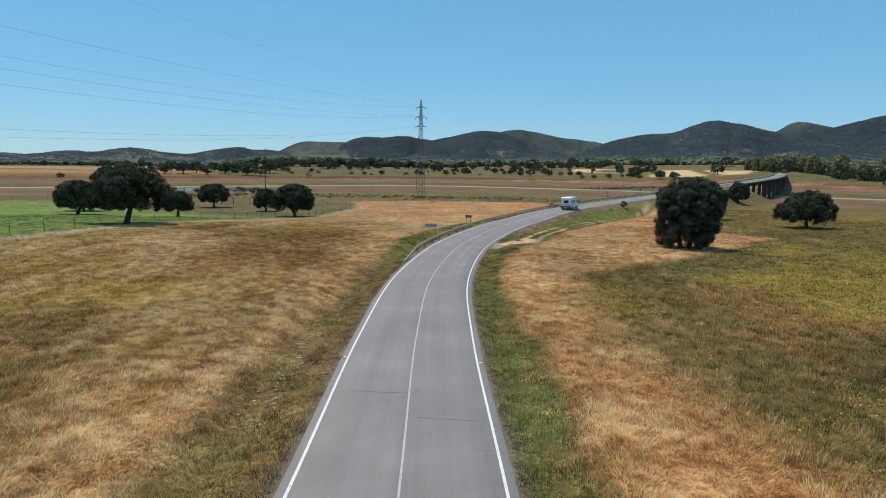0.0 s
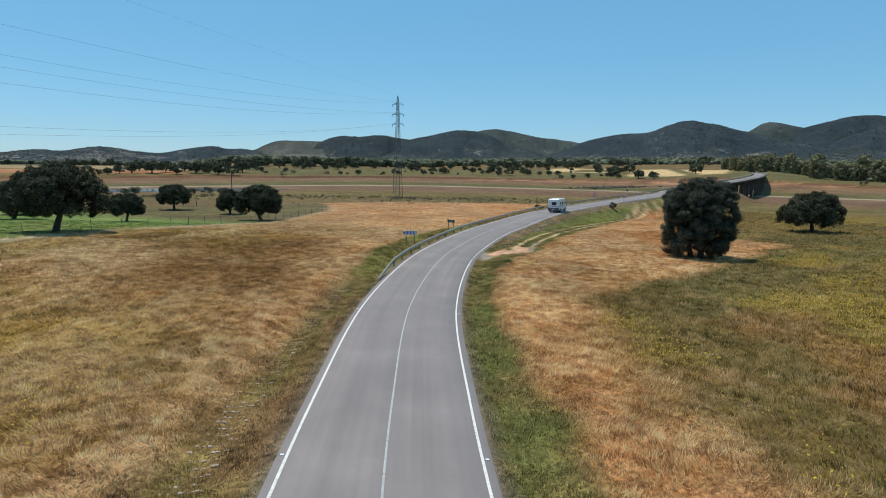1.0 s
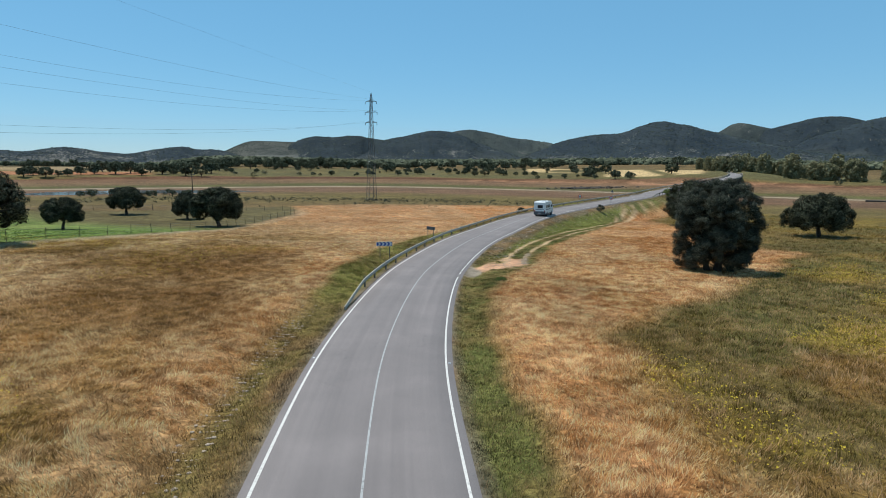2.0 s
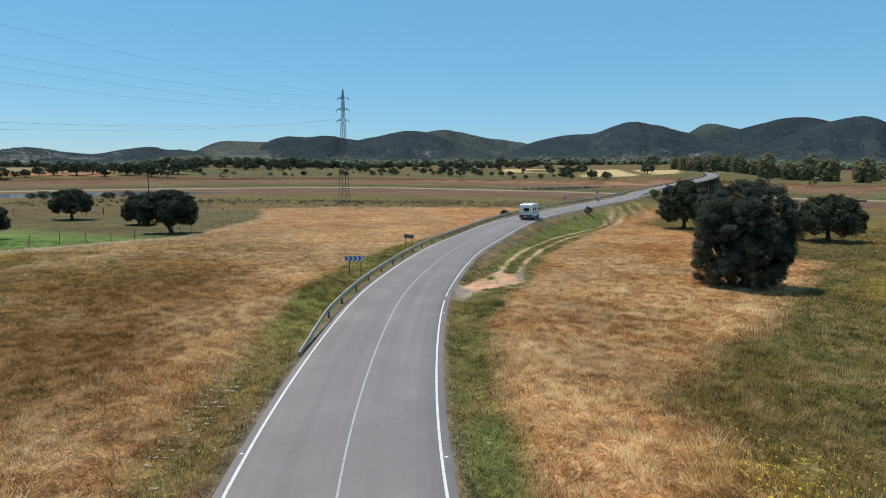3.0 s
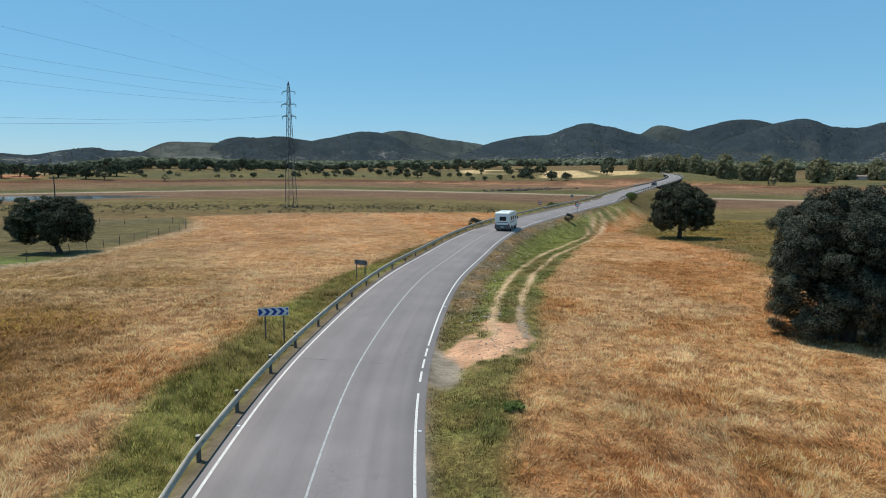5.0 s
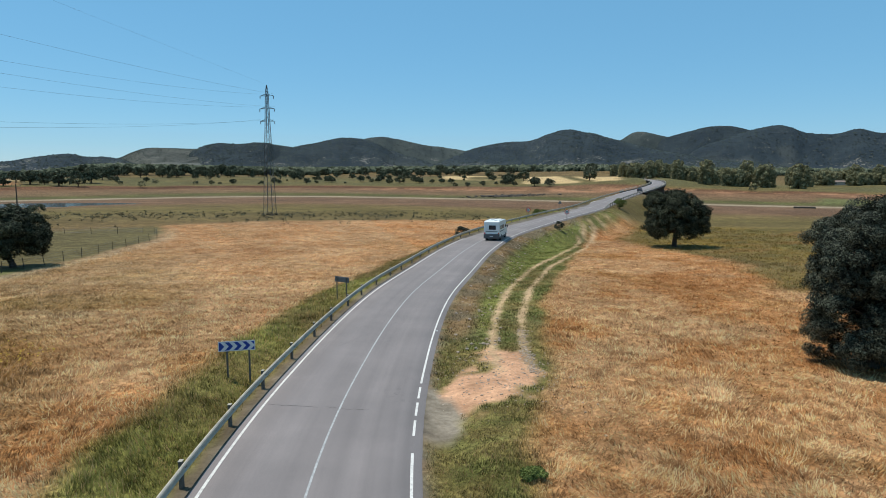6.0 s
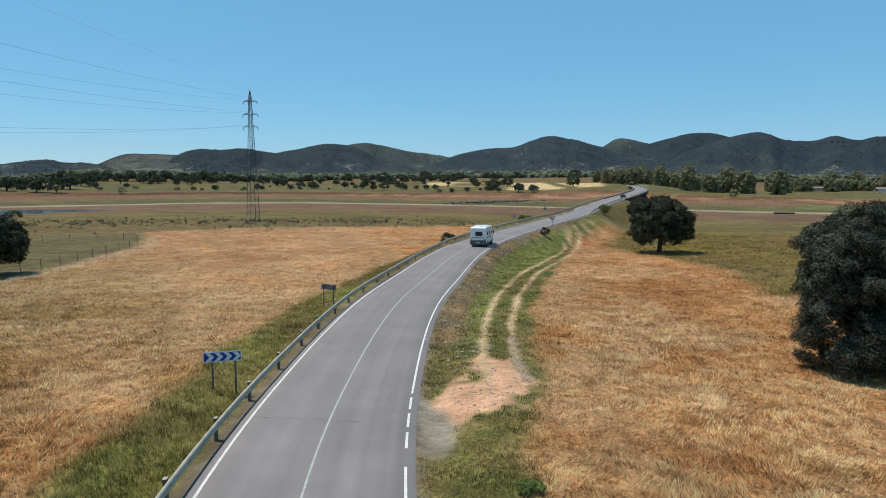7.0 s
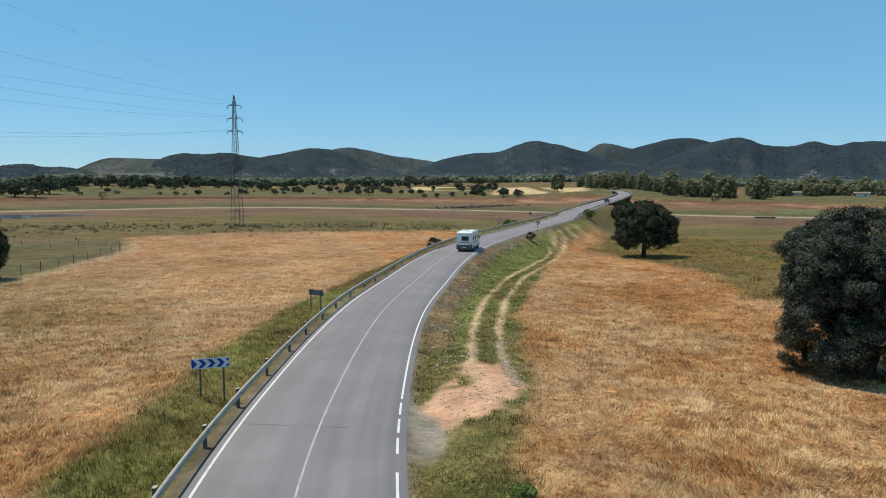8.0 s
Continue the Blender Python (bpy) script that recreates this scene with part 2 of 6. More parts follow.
# ---- mesh helpers ----
def array_mesh(name, verts, faces, material, tint=None, smooth=False):
    """A mesh from numpy arrays: verts (n, 3), faces (m, 3 or 4), tint (n, 3) linear colours."""
    me = bpy.data.meshes.new(name)
    k = faces.shape[1]
    me.vertices.add(len(verts))
    me.vertices.foreach_set("co", np.ascontiguousarray(verts, dtype=np.float32).ravel())
    me.loops.add(len(faces) * k)
    me.loops.foreach_set("vertex_index", np.ascontiguousarray(faces, dtype=np.int32).ravel())
    me.polygons.add(len(faces))
    me.polygons.foreach_set("loop_start", np.arange(0, len(faces) * k, k, dtype=np.int32))
    me.polygons.foreach_set("use_smooth", np.full(len(faces), smooth))
    me.update(calc_edges=True)
    if tint is not None:
        at = me.color_attributes.new("tint", "FLOAT_COLOR", "POINT")
        tint = tint if tint.shape[1] == 4 else np.hstack([tint, np.ones((len(tint), 1))])
        at.data.foreach_set("color", tint.astype(np.float32).ravel())
    me.materials.append(material)
    return me


def part(name, bm, material, parent=None, label=""):
    """Links a bmesh (or a ready mesh) as one object under a thing or a part."""
    if isinstance(bm, bpy.types.Mesh):
        me = bm
    else:
        me = bpy.data.meshes.new(name)
        bm.to_mesh(me)
        bm.free()
        me.materials.append(material)
    ob = new(name, me)
    ob.parent = parent
    if label:
        tagged(ob, label)
    return ob


def box(size, at=(0, 0, 0), bevel=0.0, turn=None, bm=None):
    bm = bm or bmesh.new()
    m = Matrix.Translation(at) @ (turn or Matrix()) @ Matrix.Diagonal((*size, 1))
    r = bmesh.ops.create_cube(bm, size=1, matrix=m)
    if bevel:
        es = list({e for v in r["verts"] for e in v.link_edges})
        bmesh.ops.bevel(bm, geom=es, offset=bevel, segments=2, affect="EDGES", profile=0.5)
    return bm


def tube(a, b, r0, r1=None, sides=8, bm=None):
    bm = bm or bmesh.new()
    a, b = Vector(a), Vector(b)
    q = (b - a).to_track_quat("Z", "Y").to_matrix().to_4x4()
    bmesh.ops.create_cone(bm, cap_ends=True, segments=sides, radius1=r0, radius2=r0 if r1 is None else r1,
                          depth=(b - a).length, matrix=Matrix.Translation((a + b) / 2) @ q)
    return bm


def disc(radius, thick, at, axis, sides=28, bm=None):
    v = Vector(axis).normalized() * thick / 2
    return tube(Vector(at) - v, Vector(at) + v, radius, radius, sides, bm)


def smoothstep(a, b, x):
    t = np.clip((x - a) / (b - a), 0, 1)
    return t * t * (3 - 2 * t)


# value noise on the plan, in numpy
_table = np.random.RandomState(7).rand(256, 256)


def vnoise(x, y, size, octaves=3, seed=0):
    total, amp, norm = 0.0, 1.0, 0.0
    for o in range(octaves):
        u, v = x / size * 2 ** o + 17.3 * (seed + o), y / size * 2 ** o + 9.1 * (seed + o)
        i, j = np.floor(u).astype(int), np.floor(v).astype(int)
        f, g = u - i, v - j
        f, g = f * f * (3 - 2 * f), g * g * (3 - 2 * g)
        a, b_ = _table[i % 256, j % 256], _table[(i + 1) % 256, j % 256]
        c, d = _table[i % 256, (j + 1) % 256], _table[(i + 1) % 256, (j + 1) % 256]
        total = total + amp * ((a * (1 - f) + b_ * f) * (1 - g) + (c * (1 - f) + d * f) * g)
        norm += amp
        amp *= 0.55
    return total / norm


# ---- the plan ----
# road centre line: x, y, height
ROAD = [(-1.0, -80, 0.1), (-1.0, 0, 0.1), (-1.05, 19, 0.1), (-1.15, 36, 0.1), (-0.56, 54, 0.11), (1.97, 73.5, 0.12), (5.36, 87.9, 0.14),
        (10.2, 103.2, 0.2), (16.0, 116.8, 0.35), (23.2, 132.5, 0.6), (31.6, 147.2, 0.95), (43.8, 163.3, 1.4), (56.3, 178.3, 1.9),
        (72.4, 197.2, 2.5), (96, 230, 3.5), (129, 274, 4.7), (156, 309, 5.6), (198, 367, 7.1), (246, 445, 8.4), (278, 503, 9.1),
        (318, 575, 9.7), (350, 640, 10.6), (379, 715, 11.8), (404, 800, 13.2), (416, 900, 15.0), (420, 1050, 18.0)]
BRIDGE = (274.0, 500.0)        # y of its two ends


def spline(pts, step):
    """A Catmull-Rom curve through points, resampled evenly."""
    P = np.array(pts, float)
    P = np.vstack([2 * P[0] - P[1], P, 2 * P[-1] - P[-2]])
    out = []
    for i in range(1, len(P) - 2):
        n = max(2, int(np.linalg.norm(P[i + 1] - P[i]) / step * 2))
        t = np.linspace(0, 1, n, endpoint=False)[:, None]
        out.append(0.5 * (2 * P[i] + (P[i + 1] - P[i - 1]) * t + (2 * P[i - 1] - 5 * P[i] + 4 * P[i + 1] - P[i + 2]) * t ** 2
                          + (3 * P[i] - P[i - 1] - 3 * P[i + 1] + P[i + 2]) * t ** 3))
    Q = np.vstack(out + [P[-2:-1]])
    s = np.concatenate([[0], np.cumsum(np.linalg.norm(np.diff(Q[:, :2], axis=0), axis=1))])
    k = np.arange(0, s[-1], step)
    return np.stack([np.interp(k, s, Q[:, c]) for c in range(Q.shape[1])], 1)


CL = spline(ROAD, 0.5)
TG = np.gradient(CL[:, :2], axis=0)
TG /= np.linalg.norm(TG, axis=1)[:, None]
NR = np.stack([TG[:, 1], -TG[:, 0]], 1)        # to the right of the way


def bank(y):
    """Cross fall of the road: metres that the surface drops for each metre to the right."""
    return 0.038 * (1 - smoothstep(105, 150, y))


def lateral(x, y):
    """Distance to the right of the road's centre line, and the centre line's height there."""
    cx = np.interp(y, CL[:, 1], CL[:, 0])
    co = np.interp(y, CL[:, 1], TG[:, 1])
    si = np.interp(y, CL[:, 1], TG[:, 0])
    d = (x - cx) * co
    ys = y - d * si                     # foot of the perpendicular
    cx2 = np.interp(ys, CL[:, 1], CL[:, 0])
    co2, si2 = np.interp(ys, CL[:, 1], TG[:, 1]), np.interp(ys, CL[:, 1], TG[:, 0])
    cy2 = ys
    d2 = (x - cx2) * co2 - (y - cy2) * si2
    return d2, np.interp(ys, CL[:, 1], CL[:, 2]), ys


def road_point(i, d, up=0.0):
    """A point d metres to the right of centre-line sample i, up metres over the surface."""
    p = CL[i, :2] + NR[i] * d
    return (p[0], p[1], CL[i, 2] + 0.02 - bank(CL[i, 1]) * d + up)


def basin(x, y):
    """Distance across the valley, which bends round the fields."""
    r = lambda v: np.log1p(np.exp(np.clip(v / 25, -30, 30))) * 25
    return y + 1.0 * r(x - 30) + 0.75 * r(-50 - x)


BRIDGE_END = (float(np.interp(BRIDGE[1] + 25, CL[:, 1], CL[:, 0])), BRIDGE[1] + 25)
# gentle rises and dips of the fields: x, y, height, reach
RISES = [(33, 84, -0.3, 12), (-43, 87, 0.85, 26), (-75, 60, 1.6, 40), (-62, 170, -1.0, 40), (-7, 250, -0.35, 70), (62, 145, -0.6, 40), (60, 210, -0.9, 50), (-30, 140, -0.5, 22),
         (20, 190, -0.7, 40)]


def wild_height(x, y):
    z = 0.0 * x
    for a, b_, h, r in RISES:
        z = z + h * np.exp(-((x - a) ** 2 + (y - b_) ** 2) / (2 * r * r))
    u = basin(x, y)
    # the far bank: a scarp, a grassy slope up to the oak terrace; lower and flatter right of the bridge
    prof_u = [-3000, 235, 330, 420, 560, 640, 705, 711, 760, 860, 1000, 1200, 1400, 2200, 3000, 4500, 9000]
    prof_z = [0, 0, -2.2, -3.5, -3.5, -1.4, 0.2, 1.9, 4.6, 9.4, 12.5, 19.5, 23, 40, 52, 62, 70]
    prof_r = [0, 0, -2.2, -3.5, -3.5, -1.4, 0.6, 1.6, 2.6, 3.8, 6.0, 9.5, 14, 32, 50, 62, 70]
    prof_l = [0, 0, -2.2, -3.5, -3.5, -1.4, 0.2, 1.9, 4.2, 7.8, 8.8, 9.4, 10.0, 14, 22, 50, 60]
    right = smoothstep(0.60, 0.78, x / np.maximum(y - 57, 1))
    west = smoothstep(-0.27, -0.40, x / np.maximum(y - 57, 1))
    z = z * (1 - smoothstep(300, 480, u)) + np.interp(u, prof_u, prof_z) * (1 - right - west) + np.interp(u, prof_u, prof_r) * right + np.interp(u, prof_u, prof_l) * west
    z = z + 4.6 * np.exp(-((x - BRIDGE_END[0]) ** 2 + (y - BRIDGE_END[1]) ** 2) / (2 * 48.0 ** 2))
    z = z + (vnoise(x, y, 60, 3, 3) - 0.5) * 0.5 * smoothstep(20, 60, np.abs(x)) + (vnoise(x, y, 130, 3, 5) - 0.5) * 5 * smoothstep(712, 900, u)
    return z


def ground_height(x, y):
    z = wild_height(x, y)
    d, zr, ys = lateral(x, y)
    a = np.abs(d)
    edge = zr - bank(y) * np.clip(d, -4.2, 4.2) - 0.05 - 0.12 * smoothstep(3.45, 4.4, a)
    # the ditch beside the road on the left, shallow on the right
    ditch = -0.55 * np.exp(-((d + 6.3) / 1.3) ** 2) * (1 - smoothstep(52, 72, y)) + 0.42 * np.exp(-((d + 6.6) / 1.6) ** 2) * smoothstep(68, 80, y) * (1 - smoothstep(112, 130, y)) - 0.15 * np.exp(-((d - 5.6) / 1.2) ** 2) * (1 - smoothstep(60, 80, y))
    rise = np.abs(edge - z)
    w = 1 - smoothstep(4.2, 6.0 + 1.7 * rise, a)
    on = (1 - smoothstep(BRIDGE[0] - 14, BRIDGE[0] + 2, ys) * (1 - smoothstep(BRIDGE[1] - 2, BRIDGE[1] + 12, ys)))
    w = w * on
    z = z * (1 - w) + edge * w + ditch
    lumps = (vnoise(x, y, 1.1, 2, 11) - 0.5) * 0.16 * smoothstep(3.9, 5.5, a)
    return z + lumps


def ground_z(x, y):
    return float(ground_height(np.array([float(x)]), np.array([float(y)]))[0])


# plan boundaries as x over y
def edge_of(pts):
    ys, xs = [p[0] for p in pts], [p[1] for p in pts]
    return lambda y: np.interp(y, ys, xs)


straw_x = edge_of([(0, 5.4), (22, 5.1), (28, 5.3), (35, 5.7), (41, 4.9), (56, 5.3), (61, 6.7), (68, 7.3), (75, 9.7), (79, 11.7), (87, 15.4), (103, 21.5), (133, 38.3), (165, 56), (200, 86), (300, 170)])
meadow_x = edge_of([(0, 12.6), (19, 12.2), (26, 10.8), (41, 10.5), (56, 12), (62, 17), (66, 23), (80, 36), (94, 50), (104, 45), (123, 56), (146, 57), (160, 60), (200, 88), (300, 170)])
ditch_x = edge_of([(0, -9.2), (20, -9.1), (30, -8.6), (41, -7.7), (58, -7), (78, -4.5), (84, -3.4), (92, -1.4), (108, 3.5), (133, 13), (164, 29), (200, 62), (300, 140)])
pasture_x = edge_of([(0, -70), (50, -53), (67, -46), (84, -42.2), (92, -39.6), (101, -36), (115, -32.5), (127, -29), (140, -28), (158, -26), (176, -23.5), (200, -27), (230, -40)])
STRAW, PALE, RUST = (0.64, 0.335, 0.15), (0.88, 0.58, 0.335), (0.45, 0.185, 0.07)
OLIVE, GREEN, LUSH = (0.262, 0.195, 0.062), (0.225, 0.18, 0.06), (0.16, 0.175, 0.06)
PASTURE, SOIL, GRAVEL = (0.135, 0.185, 0.045), (0.20, 0.14, 0.085), (0.30, 0.265, 0.21)
REDSOIL, BASINBROWN, SILT = (0.30, 0.15, 0.085), (0.225, 0.165, 0.085), (0.42, 0.38, 0.29)


def mixc(c, colour, w):
    return c * (1 - w[:, None]) + np.array(colour) * w[:, None]


def cover(x, y):
    """Land cover: its own colour at each place of the plan, and how tall, green and dense what grows there is."""
    d, _, ys = lateral(x, y)
    u = basin(x, y)
    n1, n2, n3 = vnoise(x, y, 14, 3, 21), vnoise(x, y, 3.5, 3, 31), vnoise(x, y, 40, 2, 41)
    streak = vnoise(x * 1.0 + y * 0.25, y * 0.25, 5, 3, 51)
    wob = (n2 - 0.5) * 2.4
    c = np.tile(np.array(STRAW), (len(x), 1))
    swirl = vnoise(x + 0.3 * y, y, 0.85, 2, 141)
    c = mixc(c, RUST, smoothstep(0.46, 0.7, n1) * 0.5)
    c = mixc(c, PALE, smoothstep(0.5, 0.75, swirl) * 0.4)
    c = mixc(c, (0.42, 0.225, 0.085), smoothstep(0.5, 0.25, swirl) * 0.4)
    c = mixc(c, OLIVE, smoothstep(0.58, 0.72, streak) * 0.3)
    c = mixc(c, PALE, smoothstep(0.5, 0.68, vnoise(x + 0.2 * y, y * 0.6, 4.2, 3, 145)) * 0.4)
    tall = np.full(len(x), 0.62)
    # left field turns olive away from the road
    left = smoothstep(-8, -17, x + wob + (n1 - 0.5) * 12) * (1 - smoothstep(112, 165, y + x * 0.4))
    c = mixc(c, OLIVE, left * (0.6 + 0.4 * smoothstep(0.35, 0.6, n2)) * 0.95)
    c = mixc(c, (0.37, 0.19, 0.065), smoothstep(-4, -14, x + wob) * (1 - smoothstep(85, 120, y)) * smoothstep(40, 62, y) * 0.35)
    c = mixc(c, (0.38, 0.255, 0.05), left * smoothstep(0.52, 0.66, vnoise(x, y, 9, 2, 61)) * 0.65)
    c = mixc(c, (0.215, 0.15, 0.058), left * smoothstep(0.5, 0.66, vnoise(x + 0.5 * y, y * 0.55, 5.5, 3, 63)) * 0.6)
    c = mixc(c, (0.60, 0.45, 0.27), left * smoothstep(0.62, 0.8, swirl) * smoothstep(0.4, 0.6, n1) * 0.5)
    # drill rows: long pale and dull streaks along the way of the road
    drill = vnoise(d, y * 0.11, 2.6, 3, 153)
    c = mixc(c, (0.72, 0.49, 0.29), left * smoothstep(0.5, 0.68, drill) * 0.38)
    c = mixc(c, (0.20, 0.145, 0.05), left * smoothstep(0.48, 0.32, drill) * 0.4)
    # pale ripe band beside the ditch
    c = mixc(c, (0.80, 0.54, 0.31), smoothstep(-7.5, -2.0, x - ditch_x(y) + wob) * (x < 0) * smoothstep(0.35, 0.65, swirl) * 0.7 * (1 - smoothstep(48, 66, y)))
    # meadow right of the straw
    mw = smoothstep(-2.5, 2.5, x - meadow_x(y) + wob * 1.6)
    m = np.tile(np.array(GREEN), (len(x), 1))
    m = mixc(m, OLIVE, smoothstep(0.4, 0.65, n1) * 0.6)
    m = mixc(m, (0.14, 0.15, 0.052), smoothstep(0.52, 0.3, n2) * 0.6)
    m = mixc(m, (0.135, 0.145, 0.05), smoothstep(0.5, 0.68, vnoise(x, y, 18, 3, 73)) * 0.45)
    m = mixc(m, (0.60, 0.47, 0.28), smoothstep(0.6, 0.8, swirl) * 0.3)
    m = mixc(m, (0.40, 0.29, 0.05), smoothstep(0.52, 0.66, vnoise(x, y, 11, 3, 71)) * 0.5)
    m = mixc(m, RUST, smoothstep(0.6, 0.75, vnoise(x, y, 8, 3, 81)) * 0.25)
    m = mixc(m, (0.285, 0.225, 0.105), smoothstep(85, 120, y) * (0.35 + 0.4 * smoothstep(0.4, 0.6, n1)) * (1 - 0.8 * smoothstep(52, 74, x)))
    c = c * (1 - mw[:, None]) + m * mw[:, None]
    # verges
    vr = smoothstep(1.0, -0.6, x - straw_x(y) + wob * 0.5) * smoothstep(3.3, 3.7, d)
    v = np.tile(np.array(LUSH), (len(x), 1))
    v = mixc(v, (0.25, 0.20, 0.085), smoothstep(0.42, 0.6, n2) * 0.65)
    v = mixc(v, (0.12, 0.15, 0.05), smoothstep(0.5, 0.7, swirl) * 0.5)
    v = mixc(v, GRAVEL, smoothstep(0.6, 0.75, n1) * 0.25)
    v = mixc(v, (0.235, 0.205, 0.165), (1 - smoothstep(3.7, 4.1, d + wob * 0.35)) * 0.55)
    c = c * (1 - vr[:, None]) + v * vr[:, None]
    vl = smoothstep(-0.9, 0.9, x - ditch_x(y) + wob * 0.6) * smoothstep(-3.3, -3.6, d)
    v = np.tile(np.array((0.255, 0.215, 0.085)), (len(x), 1))
    v = mixc(v, (0.235, 0.15, 0.08), smoothstep(0.45, 0.62, n2) * 0.7 * (1 - smoothstep(50, 75, y)))
    v = mixc(v, (0.33, 0.355, 0.11), smoothstep(55, 75, y) * smoothstep(0.35, 0.55, n1) * 0.8)
    v = mixc(v, (0.27, 0.16, 0.09), smoothstep(-5.6, -4.6, d + wob * 0.3) * 0.35 * (1 - smoothstep(40, 60, y)))
    v = mixc(v, (0.2, 0.175, 0.14), smoothstep(-4.2, -3.75, d + wob * 0.15) * 0.6)
    rubble = np.exp(-((d + 5.9 + wob * 0.15) / 0.5) ** 2) * smoothstep(0.46, 0.56, n1) * (1 - smoothstep(58, 66, y))
    v = mixc(v, (0.30, 0.22, 0.155), rubble * 0.8)
    strip = smoothstep(-4.3, -3.95, d + wob * 0.12) * smoothstep(60, 66, y) * smoothstep(-3.3, -3.45, d)
    v = mixc(v, (0.125, 0.10, 0.078), strip * 0.85)
    c = c * (1 - vl[:, None]) + v * vl[:, None]
    tall = tall * (1 - 0.45 * vr - 0.42 * vl + 0.35 * vl * smoothstep(60, 75, y))
    # dirt entry and the two wheel ruts
    dirt = np.exp(-(((x - 10.4) / 3.2) ** 2 + ((y - 82.4 - 0.5 * (x - 10.4)) / 2.3) ** 2) ** 2) + 0.8 * np.exp(-(((x - 12.6) / 1.3) ** 2 + ((y - 86.0) / 2.6) ** 2) ** 2)
    apron = np.exp(-(((x - 7.0) / 1.35) ** 2 + ((y - 80.2) / 3.4) ** 2) ** 2)
    rc = np.interp(y, [80, 84, 88, 92, 97, 108, 123, 148, 172, 190, 201, 240], [11.2, 12.3, 13.3, 14.6, 16.4, 21.2, 29.4, 46.5, 60, 76, 90, 120])
    rs = np.interp(y, [80, 97, 123, 240], [1.0, 0.85, 0.78, 0.75])
    c = mixc(c, (0.20, 0.235, 0.07), smoothstep(6.5, 4.5, (rc - x) * rs + wob * 0.5) * smoothstep(0.3, 1.4, (rc - x) * rs) * smoothstep(5.0, 6.0, d) * smoothstep(90, 97, y) * (1 - smoothstep(180, 230, y)) * 0.8)
    q = np.abs(np.abs((x - rc) * rs) - 0.85)
    rut = smoothstep(0.34, 0.15, q + (n2 - 0.5) * 0.35) * smoothstep(83, 86, y) * (1 - smoothstep(150, 220, y) * 0.6)
    dirt = np.clip(dirt + ((n2 - 0.5) * 0.9 + (vnoise(x, y, 0.8, 2, 147) - 0.5) * 0.8) * (dirt > 0.03), 0, 1)
    c = mixc(c, (0.53, 0.335, 0.235), smoothstep(0.25, 0.6, dirt))
    c = mixc(c, (0.27, 0.25, 0.225), smoothstep(0.3, 0.6, apron))
    c = mixc(c, (0.42, 0.32, 0.215), rut)
    strip = strip * (y < 300)
    bare = np.maximum(np.maximum(np.maximum(strip, smoothstep(0.2, 0.5, dirt)), smoothstep(0.2, 0.5, apron)), rut)
    bare = np.maximum(bare, rubble * 0.8)
    # stony bank at the right of the road past the entry
    st = smoothstep(3.6, 4.0, d) * smoothstep(6.4, 4.9, d + wob * 0.6) * smoothstep(88, 96, y) * (1 - smoothstep(165, 190, y))
    c = mixc(c, (0.175, 0.14, 0.108), st * 0.85)
    c = mixc(c, (0.25, 0.17, 0.09), st * smoothstep(0.42, 0.6, n2) * 0.75)
    bare = np.maximum(bare, st * 0.48)
    # riper, deeper gold further along both fields
    gold = smoothstep(68, 80, y) * (1 - smoothstep(95, 150, y)) * (1 - np.maximum(vl, vr)) * (1 - bare)
    c = mixc(c, (0.44, 0.215, 0.075), gold * (0.22 + 0.35 * smoothstep(0.4, 0.62, n1)) * (1 - mw) * (x > 3))
    c = mixc(c, (0.70, 0.50, 0.32), smoothstep(0.44, 0.6, vnoise(x, y, 7, 3, 149)) * 0.42 * (1 - mw) * (1 - np.maximum(vl, vr)) * (1 - bare) * smoothstep(50, 70, y))
    c = mixc(c, (0.66, 0.47, 0.30), smoothstep(92, 120, y) * (x < 20) * (1 - np.maximum(vl, vr)) * 0.4)
    c = mixc(c, (0.25, 0.145, 0.045), smoothstep(-5, -13, x + wob) * smoothstep(50, 62, y) * (1 - smoothstep(84, 104, y)) * smoothstep(0.3, 0.5, n1) * 0.85 * smoothstep(-30, -18, x))
    c = c * np.array([1.02, 0.915, 0.80])
    # pasture on the left, past the fence
    pw = smoothstep(1.5, -1.5, x - pasture_x(y) + wob * 0.7) * smoothstep(50, 62, y)
    p = np.tile(np.array(PASTURE), (len(x), 1))
    p = mixc(p, (0.26, 0.235, 0.08), smoothstep(0.5, 0.7, n1) * 0.3)
    p = mixc(p, (0.12, 0.096, 0.042), smoothstep(116, 142, y + (n3 - 0.5) * 14 - np.clip(-x - 38, 0, 60) * 0.75))
    c = c * (1 - pw[:, None]) + p * pw[:, None]
    fringe = np.exp(-((x - pasture_x(y) - 1.4 + wob * 0.4) / 1.5) ** 2) * smoothstep(50, 62, y) * (1 - smoothstep(180, 200, y)) * (y < 200)
    c = mixc(c, (0.66, 0.53, 0.36), fringe * 0.95 * (1 - 0.5 * smoothstep(110, 140, y)))
    tall = tall * (1 - 0.7 * pw) + 0.25 * fringe
    # past the straw: the valley floor in long bands
    w2 = (n3 - 0.5) * 26 + (vnoise(x, y, 120, 3, 91) - 0.5) * 60
    far = smoothstep(212, 222, y + (x < 0) * np.clip(-x - 10, 0, 60) * 0.6 + wob * 2 - np.clip(x, 0, 60) * 0.15)
    far = np.maximum(far, smoothstep(232, 262, u + (n3 - 0.5) * 18) * (x > 60))
